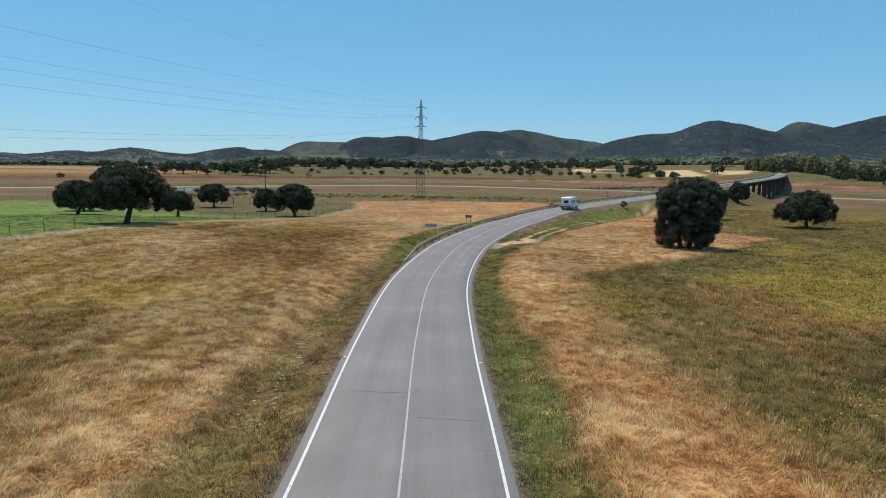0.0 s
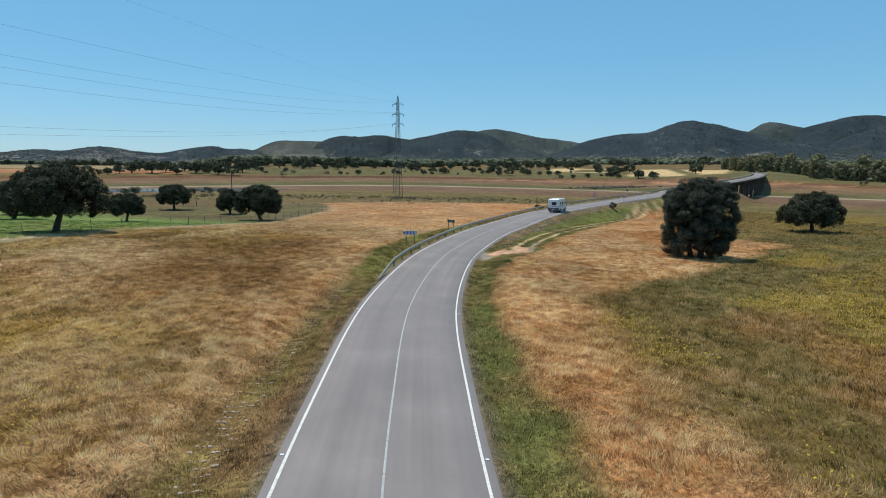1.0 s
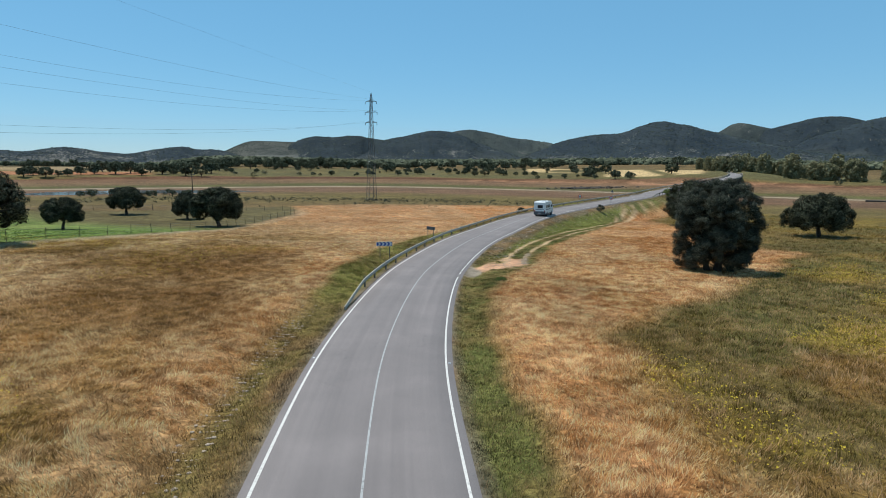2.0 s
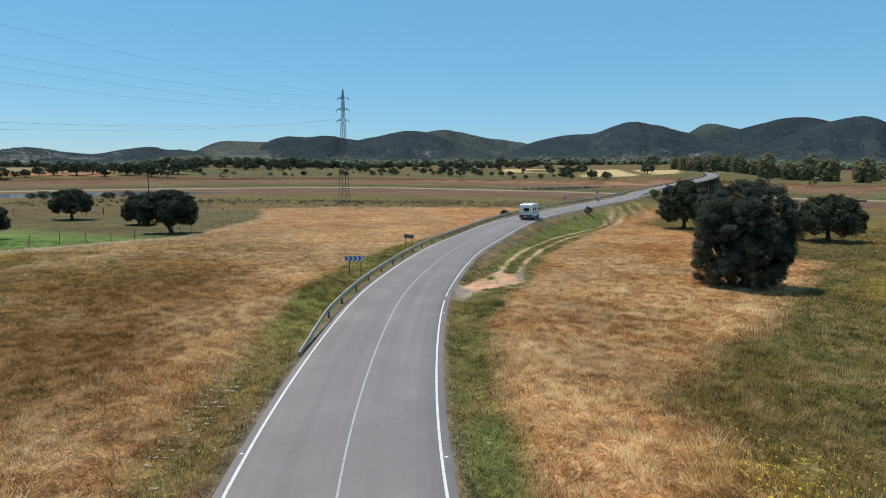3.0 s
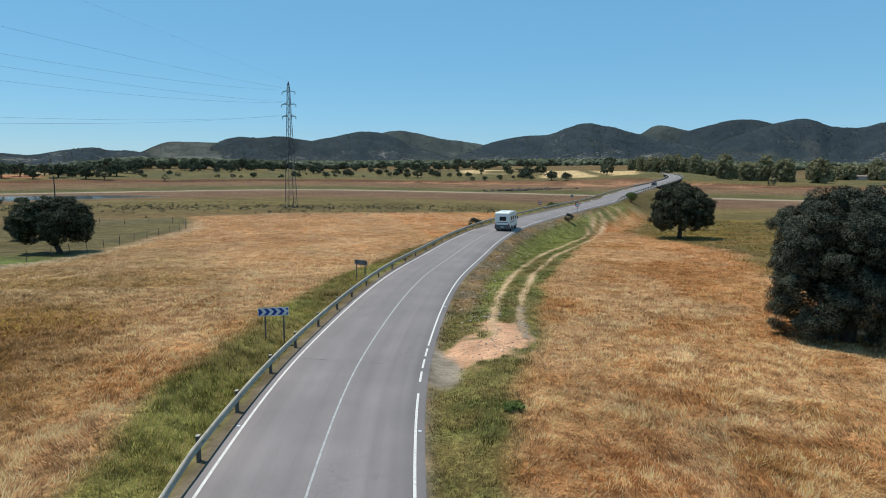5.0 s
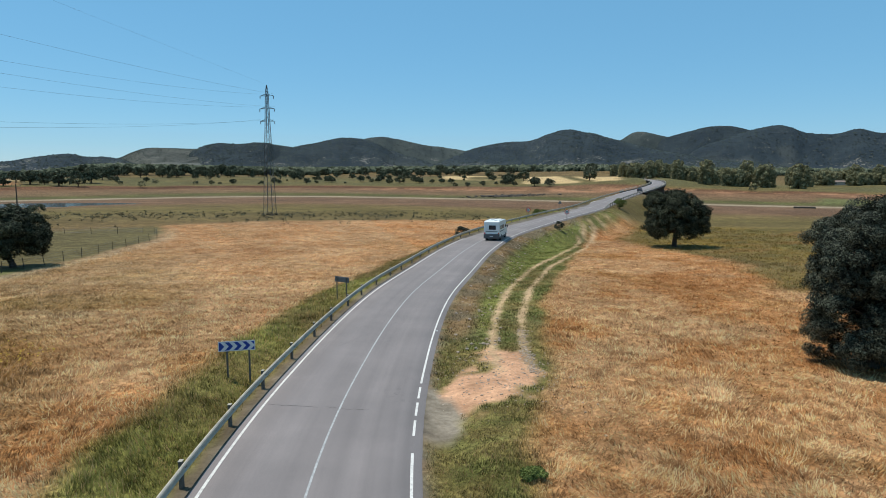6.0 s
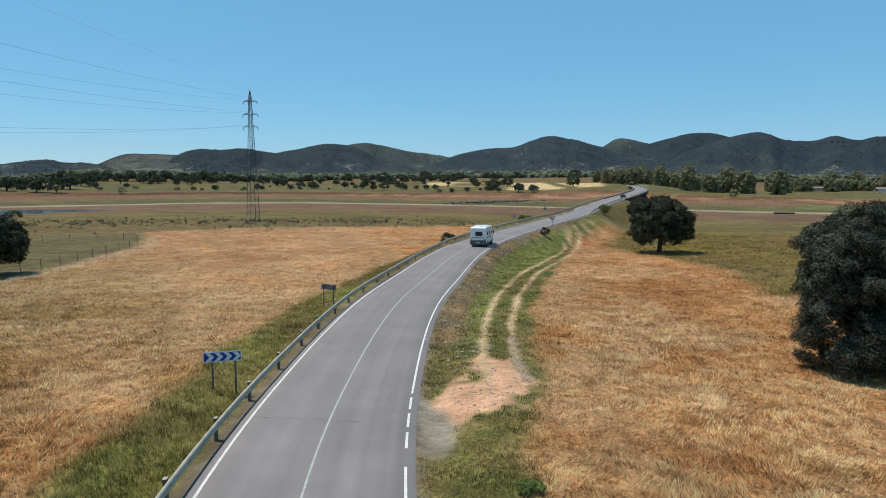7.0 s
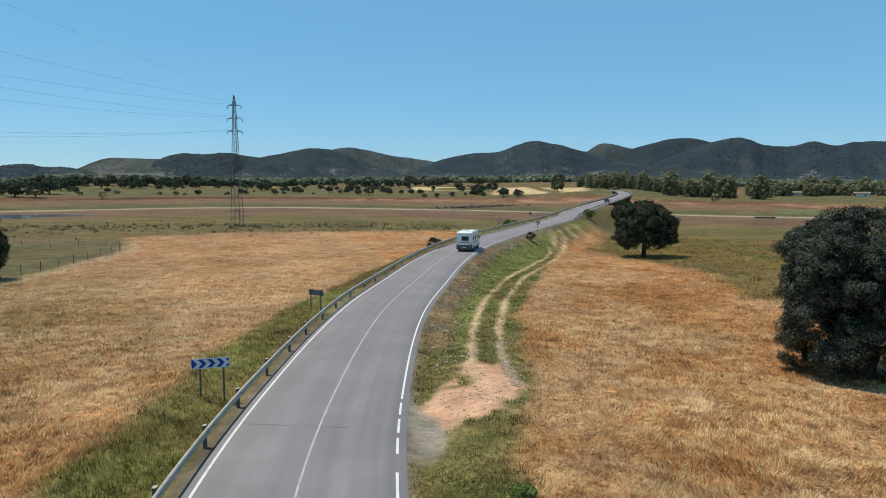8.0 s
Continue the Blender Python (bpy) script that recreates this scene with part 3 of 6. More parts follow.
    bands = [(200, (0.21, 0.15, 0.07)), (235, (0.18, 0.15, 0.066)), (300, (0.18, 0.16, 0.06)), (360, (0.205, 0.165, 0.075)), (400, (0.215, 0.145, 0.09)), (470, (0.21, 0.145, 0.095)), (508, (0.22, 0.16, 0.10)),
             (516, SILT), (536, SILT), (544, (0.17, 0.15, 0.08)), (575, (0.13, 0.15, 0.05)), (600, (0.21, 0.165, 0.09)), (650, (0.235, 0.16, 0.095)), (700, (0.23, 0.145, 0.085)), (712, (0.17, 0.09, 0.055)),
             (725, (0.21, 0.18, 0.075)), (830, (0.215, 0.185, 0.075)), (950, (0.2, 0.165, 0.075)), (1200, (0.21, 0.16, 0.075)), (1700, (0.11, 0.105, 0.055)), (2600, (0.085, 0.085, 0.05)), (9000, (0.08, 0.085, 0.05))]
    uu = u + w2 * (0.35 + 0.65 * smoothstep(560, 640, u)) * (1 - 0.75 * smoothstep(480, 505, u) * (1 - smoothstep(540, 560, u)))
    bc = np.stack([np.interp(uu, [b_[0] for b_ in bands], [b_[1][k] for b_ in bands]) for k in range(3)], 1)
    bc = bc * np.array([0.70, 0.605, 0.57]) * (0.75 + 0.5 * vnoise(x, y, 22, 4, 95))[:, None]
    be = np.degrees(np.arctan2(x - 2, np.maximum(y - 57, 1)))
    wig = (vnoise(x, y, 45, 2, 101) - 0.5)
    strip_mid = np.interp(u, [780, 940], [26.2, 24.4])
    hay = smoothstep(20.2, 20.9, be + wig) * (1 - smoothstep(28.6, 29.3, be + wig)) * smoothstep(752, 768, u + wig * 24) * (1 - smoothstep(960, 985, u)) * smoothstep(0.5, 0.8, np.abs(be - strip_mid) + wig * 0.3)
    hay = np.maximum(hay, smoothstep(12.5, 13.5, be) * (1 - smoothstep(19.5, 20.3, be)) * smoothstep(845, 862, u + wig * 40) * (1 - smoothstep(985, 1010, u)) * smoothstep(0.40, 0.48, vnoise(x, y, 70, 2, 103)))
    bc = mixc(bc, (0.105, 0.093, 0.04), smoothstep(716, 735, u) * (1 - smoothstep(960, 1000, u)) * (1 - hay) * smoothstep(-24, -20, be) * (0.45 + 0.45 * smoothstep(0.4, 0.6, n3)))
    bc = mixc(bc, (0.56, 0.40, 0.21), hay * (0.85 + 0.15 * np.sin(u * 0.55)))
    redf = smoothstep(740, 752, u) * (1 - smoothstep(815, 830, u)) * (1 - smoothstep(-23, -21, be))
    bc = mixc(bc, (0.36, 0.155, 0.08), redf * 0.85)
    bc = mixc(bc, (0.30, 0.215, 0.12), smoothstep(835, 850, u) * (1 - smoothstep(1330, 1400, u)) * (1 - smoothstep(-22, -20, be)) * 0.8)
    bc = mixc(bc, (0.36, 0.185, 0.105), smoothstep(655, 690, u + wig * 40) * (1 - smoothstep(704, 709, u)) * smoothstep(2, 10, be) * smoothstep(0.42, 0.55, n1) * 0.7)
    bc = mixc(bc, (0.10, 0.055, 0.035), np.exp(-((u + wig * 6 - 708) / 3.0) ** 2) * (1 - smoothstep(8, 14, be)) * smoothstep(-21, -17, be) * 0.85)
    bc = mixc(bc, (0.125, 0.135, 0.05), smoothstep(43.5, 44.5, be + wig * 2) * (1 - smoothstep(48, 50, be)) * smoothstep(570, 585, u) * (1 - smoothstep(625, 650, u + wig * 40)) * 0.8)
    bc = mixc(bc, (0.085, 0.066, 0.052), np.exp(-((x - 148 + wig * 12) / 26) ** 2 - ((y - 476 + wig * 8) / 9) ** 2) * 0.85)
    c = c * (1 - far[:, None]) + bc * far[:, None]
    tall = tall * (1 - 0.85 * far)
    road = smoothstep(3.7, 3.42, np.abs(d)) * (1 - smoothstep(BRIDGE[0] - 16, BRIDGE[0] - 10, ys) * (1 - smoothstep(BRIDGE[1] + 8, BRIDGE[1] + 14, ys)))
    c = mixc(c, (0.15, 0.128, 0.105), road)
    bare = np.maximum(bare, road)
    return c, tall, bare, mw * (1 - far), np.maximum(vl, vr), pw, far


# ---- ground: one sheet to the horizon ----
def graded(lo, hi, fine, near0, near1, grow, cap, reach):
    """Grid lines: fine between near0 and near1, then wider, but no wider than cap within reach."""
    out = list(np.arange(near0, near1, fine))
    s = fine
    while out[-1] < hi:
        s = s * grow if out[-1] > reach else min(s * grow, cap)
        out.append(out[-1] + s)
    s, low = fine, [near0]
    while low[-1] > lo:
        s = s * grow if low[-1] < -reach else min(s * grow, cap)
        low.append(low[-1] - s)
    return np.array(low[:0:-1] + out)


gx = graded(-4600, 4700, 0.45, -40, 45, 1.055, 6.0, 420)
gy = graded(-900, 4750, 0.5, 12, 130, 1.045, 3.6, 830)
X, Y = np.meshgrid(gx, gy)
xf, yf = X.ravel(), Y.ravel()
zf = ground_height(xf, yf)
idx = np.arange(len(xf)).reshape(X.shape)
quads = np.stack([idx[:-1, :-1], idx[:-1, 1:], idx[1:, 1:], idx[1:, :-1]], -1).reshape(-1, 4)
gc = cover(xf, yf)
# the ground colour is darkened where growth is tall, for darker gaps between stems
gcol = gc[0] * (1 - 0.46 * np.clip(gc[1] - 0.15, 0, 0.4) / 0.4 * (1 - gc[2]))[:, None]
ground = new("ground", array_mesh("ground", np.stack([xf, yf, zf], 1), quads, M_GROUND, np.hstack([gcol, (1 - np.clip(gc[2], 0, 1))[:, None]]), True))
tagged(ground, "straw fields, green verges and dry valley floor", "ground", kind="structure")


# ---- road ----
def ribbon(name, i0, i1, cols, material, step=2):
    """A strip along the road; cols: (offset to the right, height over the surface)."""
    ii = np.arange(i0, i1, step)
    V = np.array([road_point(i, d, up) for i in ii for d, up in cols])
    k = len(cols)
    F = [(a * k + c, a * k + c + 1, (a + 1) * k + c + 1, (a + 1) * k + c) for a in range(len(ii) - 1) for c in range(k - 1)]
    me = array_mesh(name, V, np.array(F)[:, ::-1], material, None, True)
    uv = me.uv_layers.new(name="along")
    co = np.array([(d, CL[i, 1] * 1.0) for i in ii for d, up in cols])
    li = np.empty(len(me.loops), np.int32)
    me.loops.foreach_get("vertex_index", li)
    uv.data.foreach_set("uv", co[li].astype(np.float32).ravel())
    return me


N = len(CL)
HALF = 3.42
road = new("road", ribbon("road", 0, N, [(-HALF - 0.25, -0.3), (-HALF, 0), (-1.8, 0.02), (0, 0.03), (1.8, 0.02), (HALF, 0), (HALF + 0.25, -0.3)], M_ASPHALT))
tagged(road, "worn grey asphalt country road curving to the right", "road", kind="structure")


def sample(y):
    return int(np.argmin(np.abs(CL[:, 1] - y)))


def line(name, i0, i1, d, w, material, label, step=2):
    h = 0.004 + np.interp(abs(d), [0, 1.8, HALF], [0.03, 0.02, 0.0])
    ob = new(name, ribbon(name, i0, i1, [(d - w / 2, h), (d + w / 2, h)], material, step))
    return tagged(ob, label, "road marking", kind="structure")


EDGE = 3.14
line("road_marking_edge", 0, N, -EDGE, 0.10, M_PAINT, "white painted edge line on grey asphalt")
a, b = sample(77.6), sample(85.3)
line("road_marking_edge", 0, a, EDGE, 0.10, M_PAINT, "white painted edge line on grey asphalt")
line("road_marking_edge", b, N, EDGE, 0.10, M_PAINT, "white painted edge line on grey asphalt")
for k in range(a + 1, b - 2, 4):
    line("road_marking_dash", k, k + 4, EDGE, 0.10, M_PAINT, "short white dash across the field entry", 1)
line("road_marking_centre", 0, N, 0.0, 0.075, M_WORN, "thin worn white centre line on asphalt")

# tar-dark cracks across the lanes
for y, d0, d1, seed in ((80.9, -3.0, -0.9, 1), (80.6, -0.6, 1.2, 2), (27.0, -2.6, 0.2, 3), (24.5, 0.3, 2.7, 4)):
    rs = np.random.RandomState(seed)
    i, k = sample(y), 18
    dd = np.linspace(d0, d1, k)
    shift = np.cumsum(rs.normal(0, 0.035, k))
    hh = 0.004 + np.interp(np.abs(dd), [0, 1.8, HALF], [0.03, 0.02, 0.0])
    P = np.array([road_point(i, a, h) for a, h in zip(dd, hh)])
    V = np.concatenate([P + np.outer(shift, np.append(TG[i], 0)), P + np.outer(shift + rs.uniform(0.008, 0.022, k), np.append(TG[i], 0))])
    F = np.array([(a, a + 1, k + a + 1, k + a) for a in range(k - 1)])
    tagged(new("road_crack", array_mesh("road_crack", V, F, M_BLACK)), "thin dark crack across the asphalt", "crack", kind="structure")

# road studs on both edges
studs = None
for y in (10.9, 31.5, 51.9, 72.6, 93.6):
    for side in (-1, 1):
        i = sample(y)
        x, y_, z = road_point(i, side * 3.3, 0.0)
        if studs is None:
            studs = part("road_stud", box((0.12, 0.1, 0.03), (0, 0, 0.012), 0.008), M_SIGNWHITE)
            ob = studs
        else:
            ob = new("road_stud", studs.data)
        ob.matrix_basis = pose(x, y_, z, 0, math.degrees(math.atan(bank(y))), -math.degrees(math.atan2(TG[i, 0], TG[i, 1])))
        tagged(ob, "small white reflector stud on the asphalt edge", "road stud", "road studs")


# ---- hills ----
def smooth_curve(pts, at):
    """A curve through a few (bearing, height) stops, rounded off at the stops."""
    P = spline([(a, h) for a, h in pts], 0.05)
    k = np.argsort(P[:, 0])
    return np.interp(at, P[k, 0], P[k, 1])


def ridge(dist, front, back, crest, tint, label, seed, trees=2600, rows=False):
    """A range of hills with spurs and gullies. crest: bearing from the field (degrees clockwise from +y) and height."""
    a0, a1 = crest[0][0] - 2.5, crest[-1][0] + 2.5
    nu, nv = int((a1 - a0) / 0.11) + 2, 64
    az, t = np.meshgrid(np.linspace(a0, a1, nu), np.linspace(-1, 1, nv))
    az, t = az.ravel(), t.ravel()
    top = smooth_curve([(a0, crest[0][1] * 0.35)] + crest + [(a1, crest[-1][1] * 0.35)], az)
    th = np.radians(az)
    wind = (vnoise(az * 40, az * 0 + seed, 160, 3, seed) - 0.5)
    spur = vnoise(az * 40, az * 0 + 3.0 * seed, 130, 2, seed + 2)
    reach = np.where(t < 0, front * (0.86 + 0.28 * spur), back)
    r = dist * (1 + 0.10 * wind) + t * reach
    wx, wy = np.sin(th) * r, 57 + np.cos(th) * r
    base = wild_height(wx, wy) - 6
    s_ = 1 - np.abs(t)
    shape = 0.45 * s_ ** 1.15 + 0.55 * s_ * s_ * (3 - 2 * s_)
    rough = (vnoise(wx, wy, 380, 4, seed + 4) - 0.5) * 0.42 * 4 * s_ * (1 - s_) + (vnoise(wx, wy, 70, 3, seed + 6) - 0.5) * 0.035 * smoothstep(0.0, 0.3, s_)
    z = base + np.maximum(top - base, 0) * np.clip(shape + rough * (t < 0), 0, 1.02) - 5 * (s_ < 0.02)
    cx, cy = np.sin(radians((a0 + a1) / 2)) * dist, 57 + np.cos(radians((a0 + a1) / 2)) * dist
    idx = np.arange(nu * nv).reshape(nv, nu)
    q = np.stack([idx[:-1, :-1], idx[:-1, 1:], idx[1:, 1:], idx[1:, :-1]], -1).reshape(-1, 4)
    clear = smoothstep(0.58, 0.66, vnoise(wx, wy, 230, 3, seed + 9)) * smoothstep(0.75, 0.35, s_)
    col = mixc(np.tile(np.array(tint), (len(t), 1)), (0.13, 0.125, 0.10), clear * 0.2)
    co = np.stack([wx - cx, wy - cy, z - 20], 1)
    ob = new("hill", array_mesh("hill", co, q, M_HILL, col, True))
    ob.location = (cx, cy, 20)
    tagged(ob, label, "hill", kind="structure")
    # crowns of the trees that clothe it
    rs = np.random.RandomState(seed)
    n = trees
    iu, iv = rs.uniform(2, nu - 3, n), rs.uniform(6, nv // 2 + 4, n)
    if rows:
        k = np.arange(n)
        across = (nu - 30) * 2
        iu, iv = 14 + (k % across) * 0.5 + rs.normal(0, 0.05, n), 9 + (k // across) * 1.25 + 3.0 * np.sin((k % across) * 0.013) + rs.normal(0, 0.06, n)
    i, j = np.clip(iu.astype(int), 0, nu - 2), np.clip(iv.astype(int), 0, nv - 2)
    f, g = (iu - i)[:, None], (iv - j)[:, None]
    at = lambda a, b: co[b * nu + a]
    p = at(i, j) * (1 - f) * (1 - g) + at(i + 1, j) * f * (1 - g) + at(i, j + 1) * (1 - f) * g + at(i + 1, j + 1) * f * g
    bv = np.array([(1, 0, 0), (0.5, 0.87, 0.1), (-0.5, 0.87, 0), (-1, 0, 0.1), (-0.5, -0.87, 0), (0.5, -0.87, 0.1), (0.1, 0, 0.9)], float)
    bf = np.array([(0, 1, 6), (1, 2, 6), (2, 3, 6), (3, 4, 6), (4, 5, 6), (5, 0, 6)])
    sz = rs.uniform(1.7, 2.9, n) if rows else rs.uniform(1.8, 4.0, n)
    V = bv[None] * (1 + rs.uniform(-0.25, 0.25, (n, len(bv))))[..., None] * sz[:, None, None] * np.array([1.25, 1.25, 1.0]) + (p + np.array([0, 0, -0.2]))[:, None]
    F = bf[None] + (np.arange(n) * len(bv))[:, None, None]
    w = new("hill_wood", array_mesh("hill_wood", V.reshape(-1, 3), F.reshape(-1, 3), M_HILLOAK))
    w.location = ob.location
    tagged(w, "rows of small olive trees on the hillside" if rows else "dark oak trees covering the hillside", "woodland", kind="stuff")
    return ob


# the wood tint leans blue: distance haze put into the hill colour
HAZY_WOOD, SCRUB, GROVE = (0.034, 0.044, 0.051), (0.064, 0.072, 0.066), (0.15, 0.142, 0.118)
DARK_HILL, GREY_HILL = "low hill covered in dark evergreen oak wood", "hill with scrub and an olive grove on it"
OPEN_HILL, BARE_HILL = "hill of open scrub and scattered oaks", "hill with a bare clearing below its top"
# the farthest ridge is tinted bluer still, for more haze
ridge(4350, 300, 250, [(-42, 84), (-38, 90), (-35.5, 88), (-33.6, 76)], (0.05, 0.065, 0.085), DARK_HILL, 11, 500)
ridge(2850, 420, 420, [(-40, 42), (-35.5, 48), (-31.4, 73), (-29.6, 69), (-26.9, 90), (-24.6, 76), (-22.5, 69), (-20.7, 85), (-18.3, 103), (-16.9, 95), (-15.4, 95), (-14, 78)], HAZY_WOOD, DARK_HILL, 23)
ridge(3000, 380, 420, [(-10.4, 72), (-9.7, 104), (-9, 136), (-7.1, 168), (-5.2, 165), (-3.7, 172), (-2.3, 168), (-0.6, 153), (1.2, 128)], HAZY_WOOD, DARK_HILL, 31)
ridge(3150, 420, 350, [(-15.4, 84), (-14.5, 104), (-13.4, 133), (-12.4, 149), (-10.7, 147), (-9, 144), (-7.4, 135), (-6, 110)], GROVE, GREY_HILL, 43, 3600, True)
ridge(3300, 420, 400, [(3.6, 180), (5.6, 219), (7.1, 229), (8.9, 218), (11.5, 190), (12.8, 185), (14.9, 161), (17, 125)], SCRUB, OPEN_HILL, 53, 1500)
ridge(3000, 520, 420, [(-3, 112), (-0.6, 157), (1.4, 180), (3.4, 203), (4.9, 207), (6.0, 193), (7.8, 160), (9.6, 125), (11.5, 95)], HAZY_WOOD, DARK_HILL, 61)
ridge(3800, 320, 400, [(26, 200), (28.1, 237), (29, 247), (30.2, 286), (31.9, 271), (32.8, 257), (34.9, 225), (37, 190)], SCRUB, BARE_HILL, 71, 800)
ridge(3700, 420, 450, [(29.5, 185), (31.5, 222), (32.8, 250), (35, 285), (36.9, 304), (38.2, 296), (39.4, 272), (40.6, 240), (42.5, 190)], HAZY_WOOD, DARK_HILL, 83)
ridge(3500, 520, 420, [(35.5, 175), (37.6, 222), (39.4, 261), (41.1, 284), (42.1, 273), (43.2, 246), (45, 231), (46.8, 247), (48.3, 225), (49.6, 240), (51.5, 238), (54.2, 212), (59, 180), (64, 130)], HAZY_WOOD, OPEN_HILL, 97, 3600)
ridge(2900, 640, 420, [(12.6, 84), (14.9, 132), (15.9, 152), (18.5, 180), (21.1, 193), (22.7, 219), (24.2, 234), (25.5, 228), (28.8, 188), (32, 143), (36.8, 96), (41.3, 72)], HAZY_WOOD, DARK_HILL, 109, 4200)


# ---- trees ----
def rand_unit(rs, n):
    v = rs.normal(size=(n, 3))
    return v / np.linalg.norm(v, axis=1)[:, None]


def leaf_quads(rs, centres, normals, size):
    """A leaf spray at every centre: a small bent kite."""
    n = len(centres)
    t = np.cross(normals, rand_unit(rs, n))
    t /= np.linalg.norm(t, axis=1)[:, None] + 1e-9
    b_ = np.cross(normals, t)
    s = size * rs.uniform(0.6, 1.35, (n, 1))
    w = s * rs.uniform(0.35, 0.6, (n, 1))
    p = np.stack([centres - t * s * 0.5, centres + b_ * w * 0.5 + normals * s * 0.12, centres + t * s * 0.5, centres - b_ * w * 0.5 + normals * s * 0.12], 1)
    return p.reshape(-1, 3), np.arange(n * 4).reshape(-1, 4)


def crown_points(rs, wide, tall, low, clumps, leaves, spread, flat=1.1):
    """Clumps over a crown from height low to tall; returns leaf centres, normals and the clump centres."""
    cz, rz, rx = (low + tall) / 2, (tall - low) / 2, wide / 2
    d = rand_unit(rs, clumps * 3)
    d = d[d[:, 2] > -0.75 * flat][:clumps]
    n = len(d)
    k = rs.uniform(0.62, 0.92, (n, 1))
    lob = 1 + 0.06 * np.sin(3 * np.arctan2(d[:, 1], d[:, 0]) + rs.uniform(0, 6))[:, None]
    below = d[:, 2] < 0
    grow = np.where(below, (1 - np.abs(d[:, 2]) ** 5) / np.maximum(1e-3, np.hypot(d[:, 0], d[:, 1])), 1.0)
    d = d * np.stack([grow, grow, np.ones(n)], 1)
    c = d * k * np.array([rx, rx, rz]) * lob + np.array([0, 0, cz])
    c[:, 2] = np.maximum(c[:, 2], low + 0.15)
    r = spread * rs.uniform(0.65, 1.3, n)
    per = np.maximum(4, (leaves * r ** 2 / np.sum(r ** 2)).astype(int))
    which = np.repeat(np.arange(n), per)
    o = rand_unit(rs, len(which))
    o[:, 2] = np.where(o[:, 2] < -0.35, -o[:, 2], o[:, 2])
    rad = r[which] * rs.uniform(0.55, 1.08, len(which)) ** 0.6
    pts = c[which] + o * rad[:, None] * np.array([1.0, 1.0, 0.78])
    nr = o * 1.0 + rand_unit(rs, len(which)) * 0.62
    nr /= np.linalg.norm(nr, axis=1)[:, None]
    return pts, nr, c, r


def lobed_crown(rs, wide, tall, low, lobes, leaves, outline):
    """A crown of rounded lobes, each a bunch of leaf sprays. outline: (share of the height, share of the half width) from the bottom up."""
    f = (np.arange(lobes) + rs.uniform(0.1, 0.9, lobes)) / lobes
    cum = np.linspace(0, 1, 60)
    wgt = np.interp(cum, [o[0] for o in outline], [o[1] for o in outline])
    wgt = np.cumsum(0.35 + wgt)
    f = np.interp(f, (wgt - wgt[0]) / (wgt[-1] - wgt[0]), cum)
    ang = np.arange(lobes) * 2.39996 + rs.normal(0, 0.35, lobes)
    lr = wide * rs.uniform(0.095, 0.185, lobes)
    rad = np.maximum(0, wide / 2 * np.interp(f, [o[0] for o in outline], [o[1] for o in outline]) * rs.uniform(0.84, 1.1, lobes) - lr * 0.8)
    c = np.stack([np.cos(ang) * rad, np.sin(ang) * rad, np.clip(low + f * (tall - low), low + lr * 0.75, tall - lr * 0.7)], 1)
    out = np.stack([np.cos(ang) * (0.35 + rad / wide), np.sin(ang) * (0.35 + rad / wide), (f - 0.35) * 1.1], 1)
    out /= np.linalg.norm(out, axis=1)[:, None]
    k = 22
    w = np.repeat(np.arange(lobes), k)
    d = rand_unit(rs, len(w)) + out[w] * 0.75 + np.array([0, 0, 0.18])
    d /= np.linalg.norm(d, axis=1)[:, None]
    sc = c[w] + d * (lr[w] * rs.uniform(0.62, 0.98, len(w)))[:, None]
    sr = lr[w] * rs.uniform(0.2, 0.42, len(w))
    per = np.maximum(3, (leaves * sr ** 2 / np.sum(sr ** 2)).astype(int))
    v = np.repeat(np.arange(len(w)), per)
    o = rand_unit(rs, len(v)) + d[v] * 0.45
    o /= np.linalg.norm(o, axis=1)[:, None]
    pts = sc[v] + o * (sr[v] * rs.uniform(0.2, 1.1, len(v)) ** 0.55)[:, None] * np.array([1, 1, 0.85])
    nr = o * 0.55 + d[v] * 0.7 + np.array([0, 0, 0.2]) + rand_unit(rs, len(v)) * 0.5
    nr /= np.linalg.norm(nr, axis=1)[:, None]
    return pts, nr, c, lr


def branch_tubes(rs, base_r, fork, tips, lean=(0.0, 0.0), sides=9):
    """A tapered, slightly bent trunk that forks into limbs."""
    bm = bmesh.new()
    prev, r = Vector((0, 0, -0.3)), base_r * 1.35
    steps = 4
    for s in range(1, steps + 1):
        f = s / steps
        p = Vector((lean[0] * f + rs.uniform(-0.06, 0.06), lean[1] * f + rs.uniform(-0.06, 0.06), fork * f))
        r2 = base_r * (1.15 - 0.35 * f)
        tube(prev, p, r, r2, sides, bm)
        prev, r = p, r2
    for tip in tips:
        tip = Vector(tip)
        mid = prev.lerp(tip, 0.5) + Vector((rs.uniform(-0.3, 0.3), rs.uniform(-0.3, 0.3), rs.uniform(-0.1, 0.35)))
        tube(prev, mid, r * 0.62, r * 0.4, 7, bm)
        tube(mid, tip, r * 0.4, r * 0.12, 6, bm)
    return bm


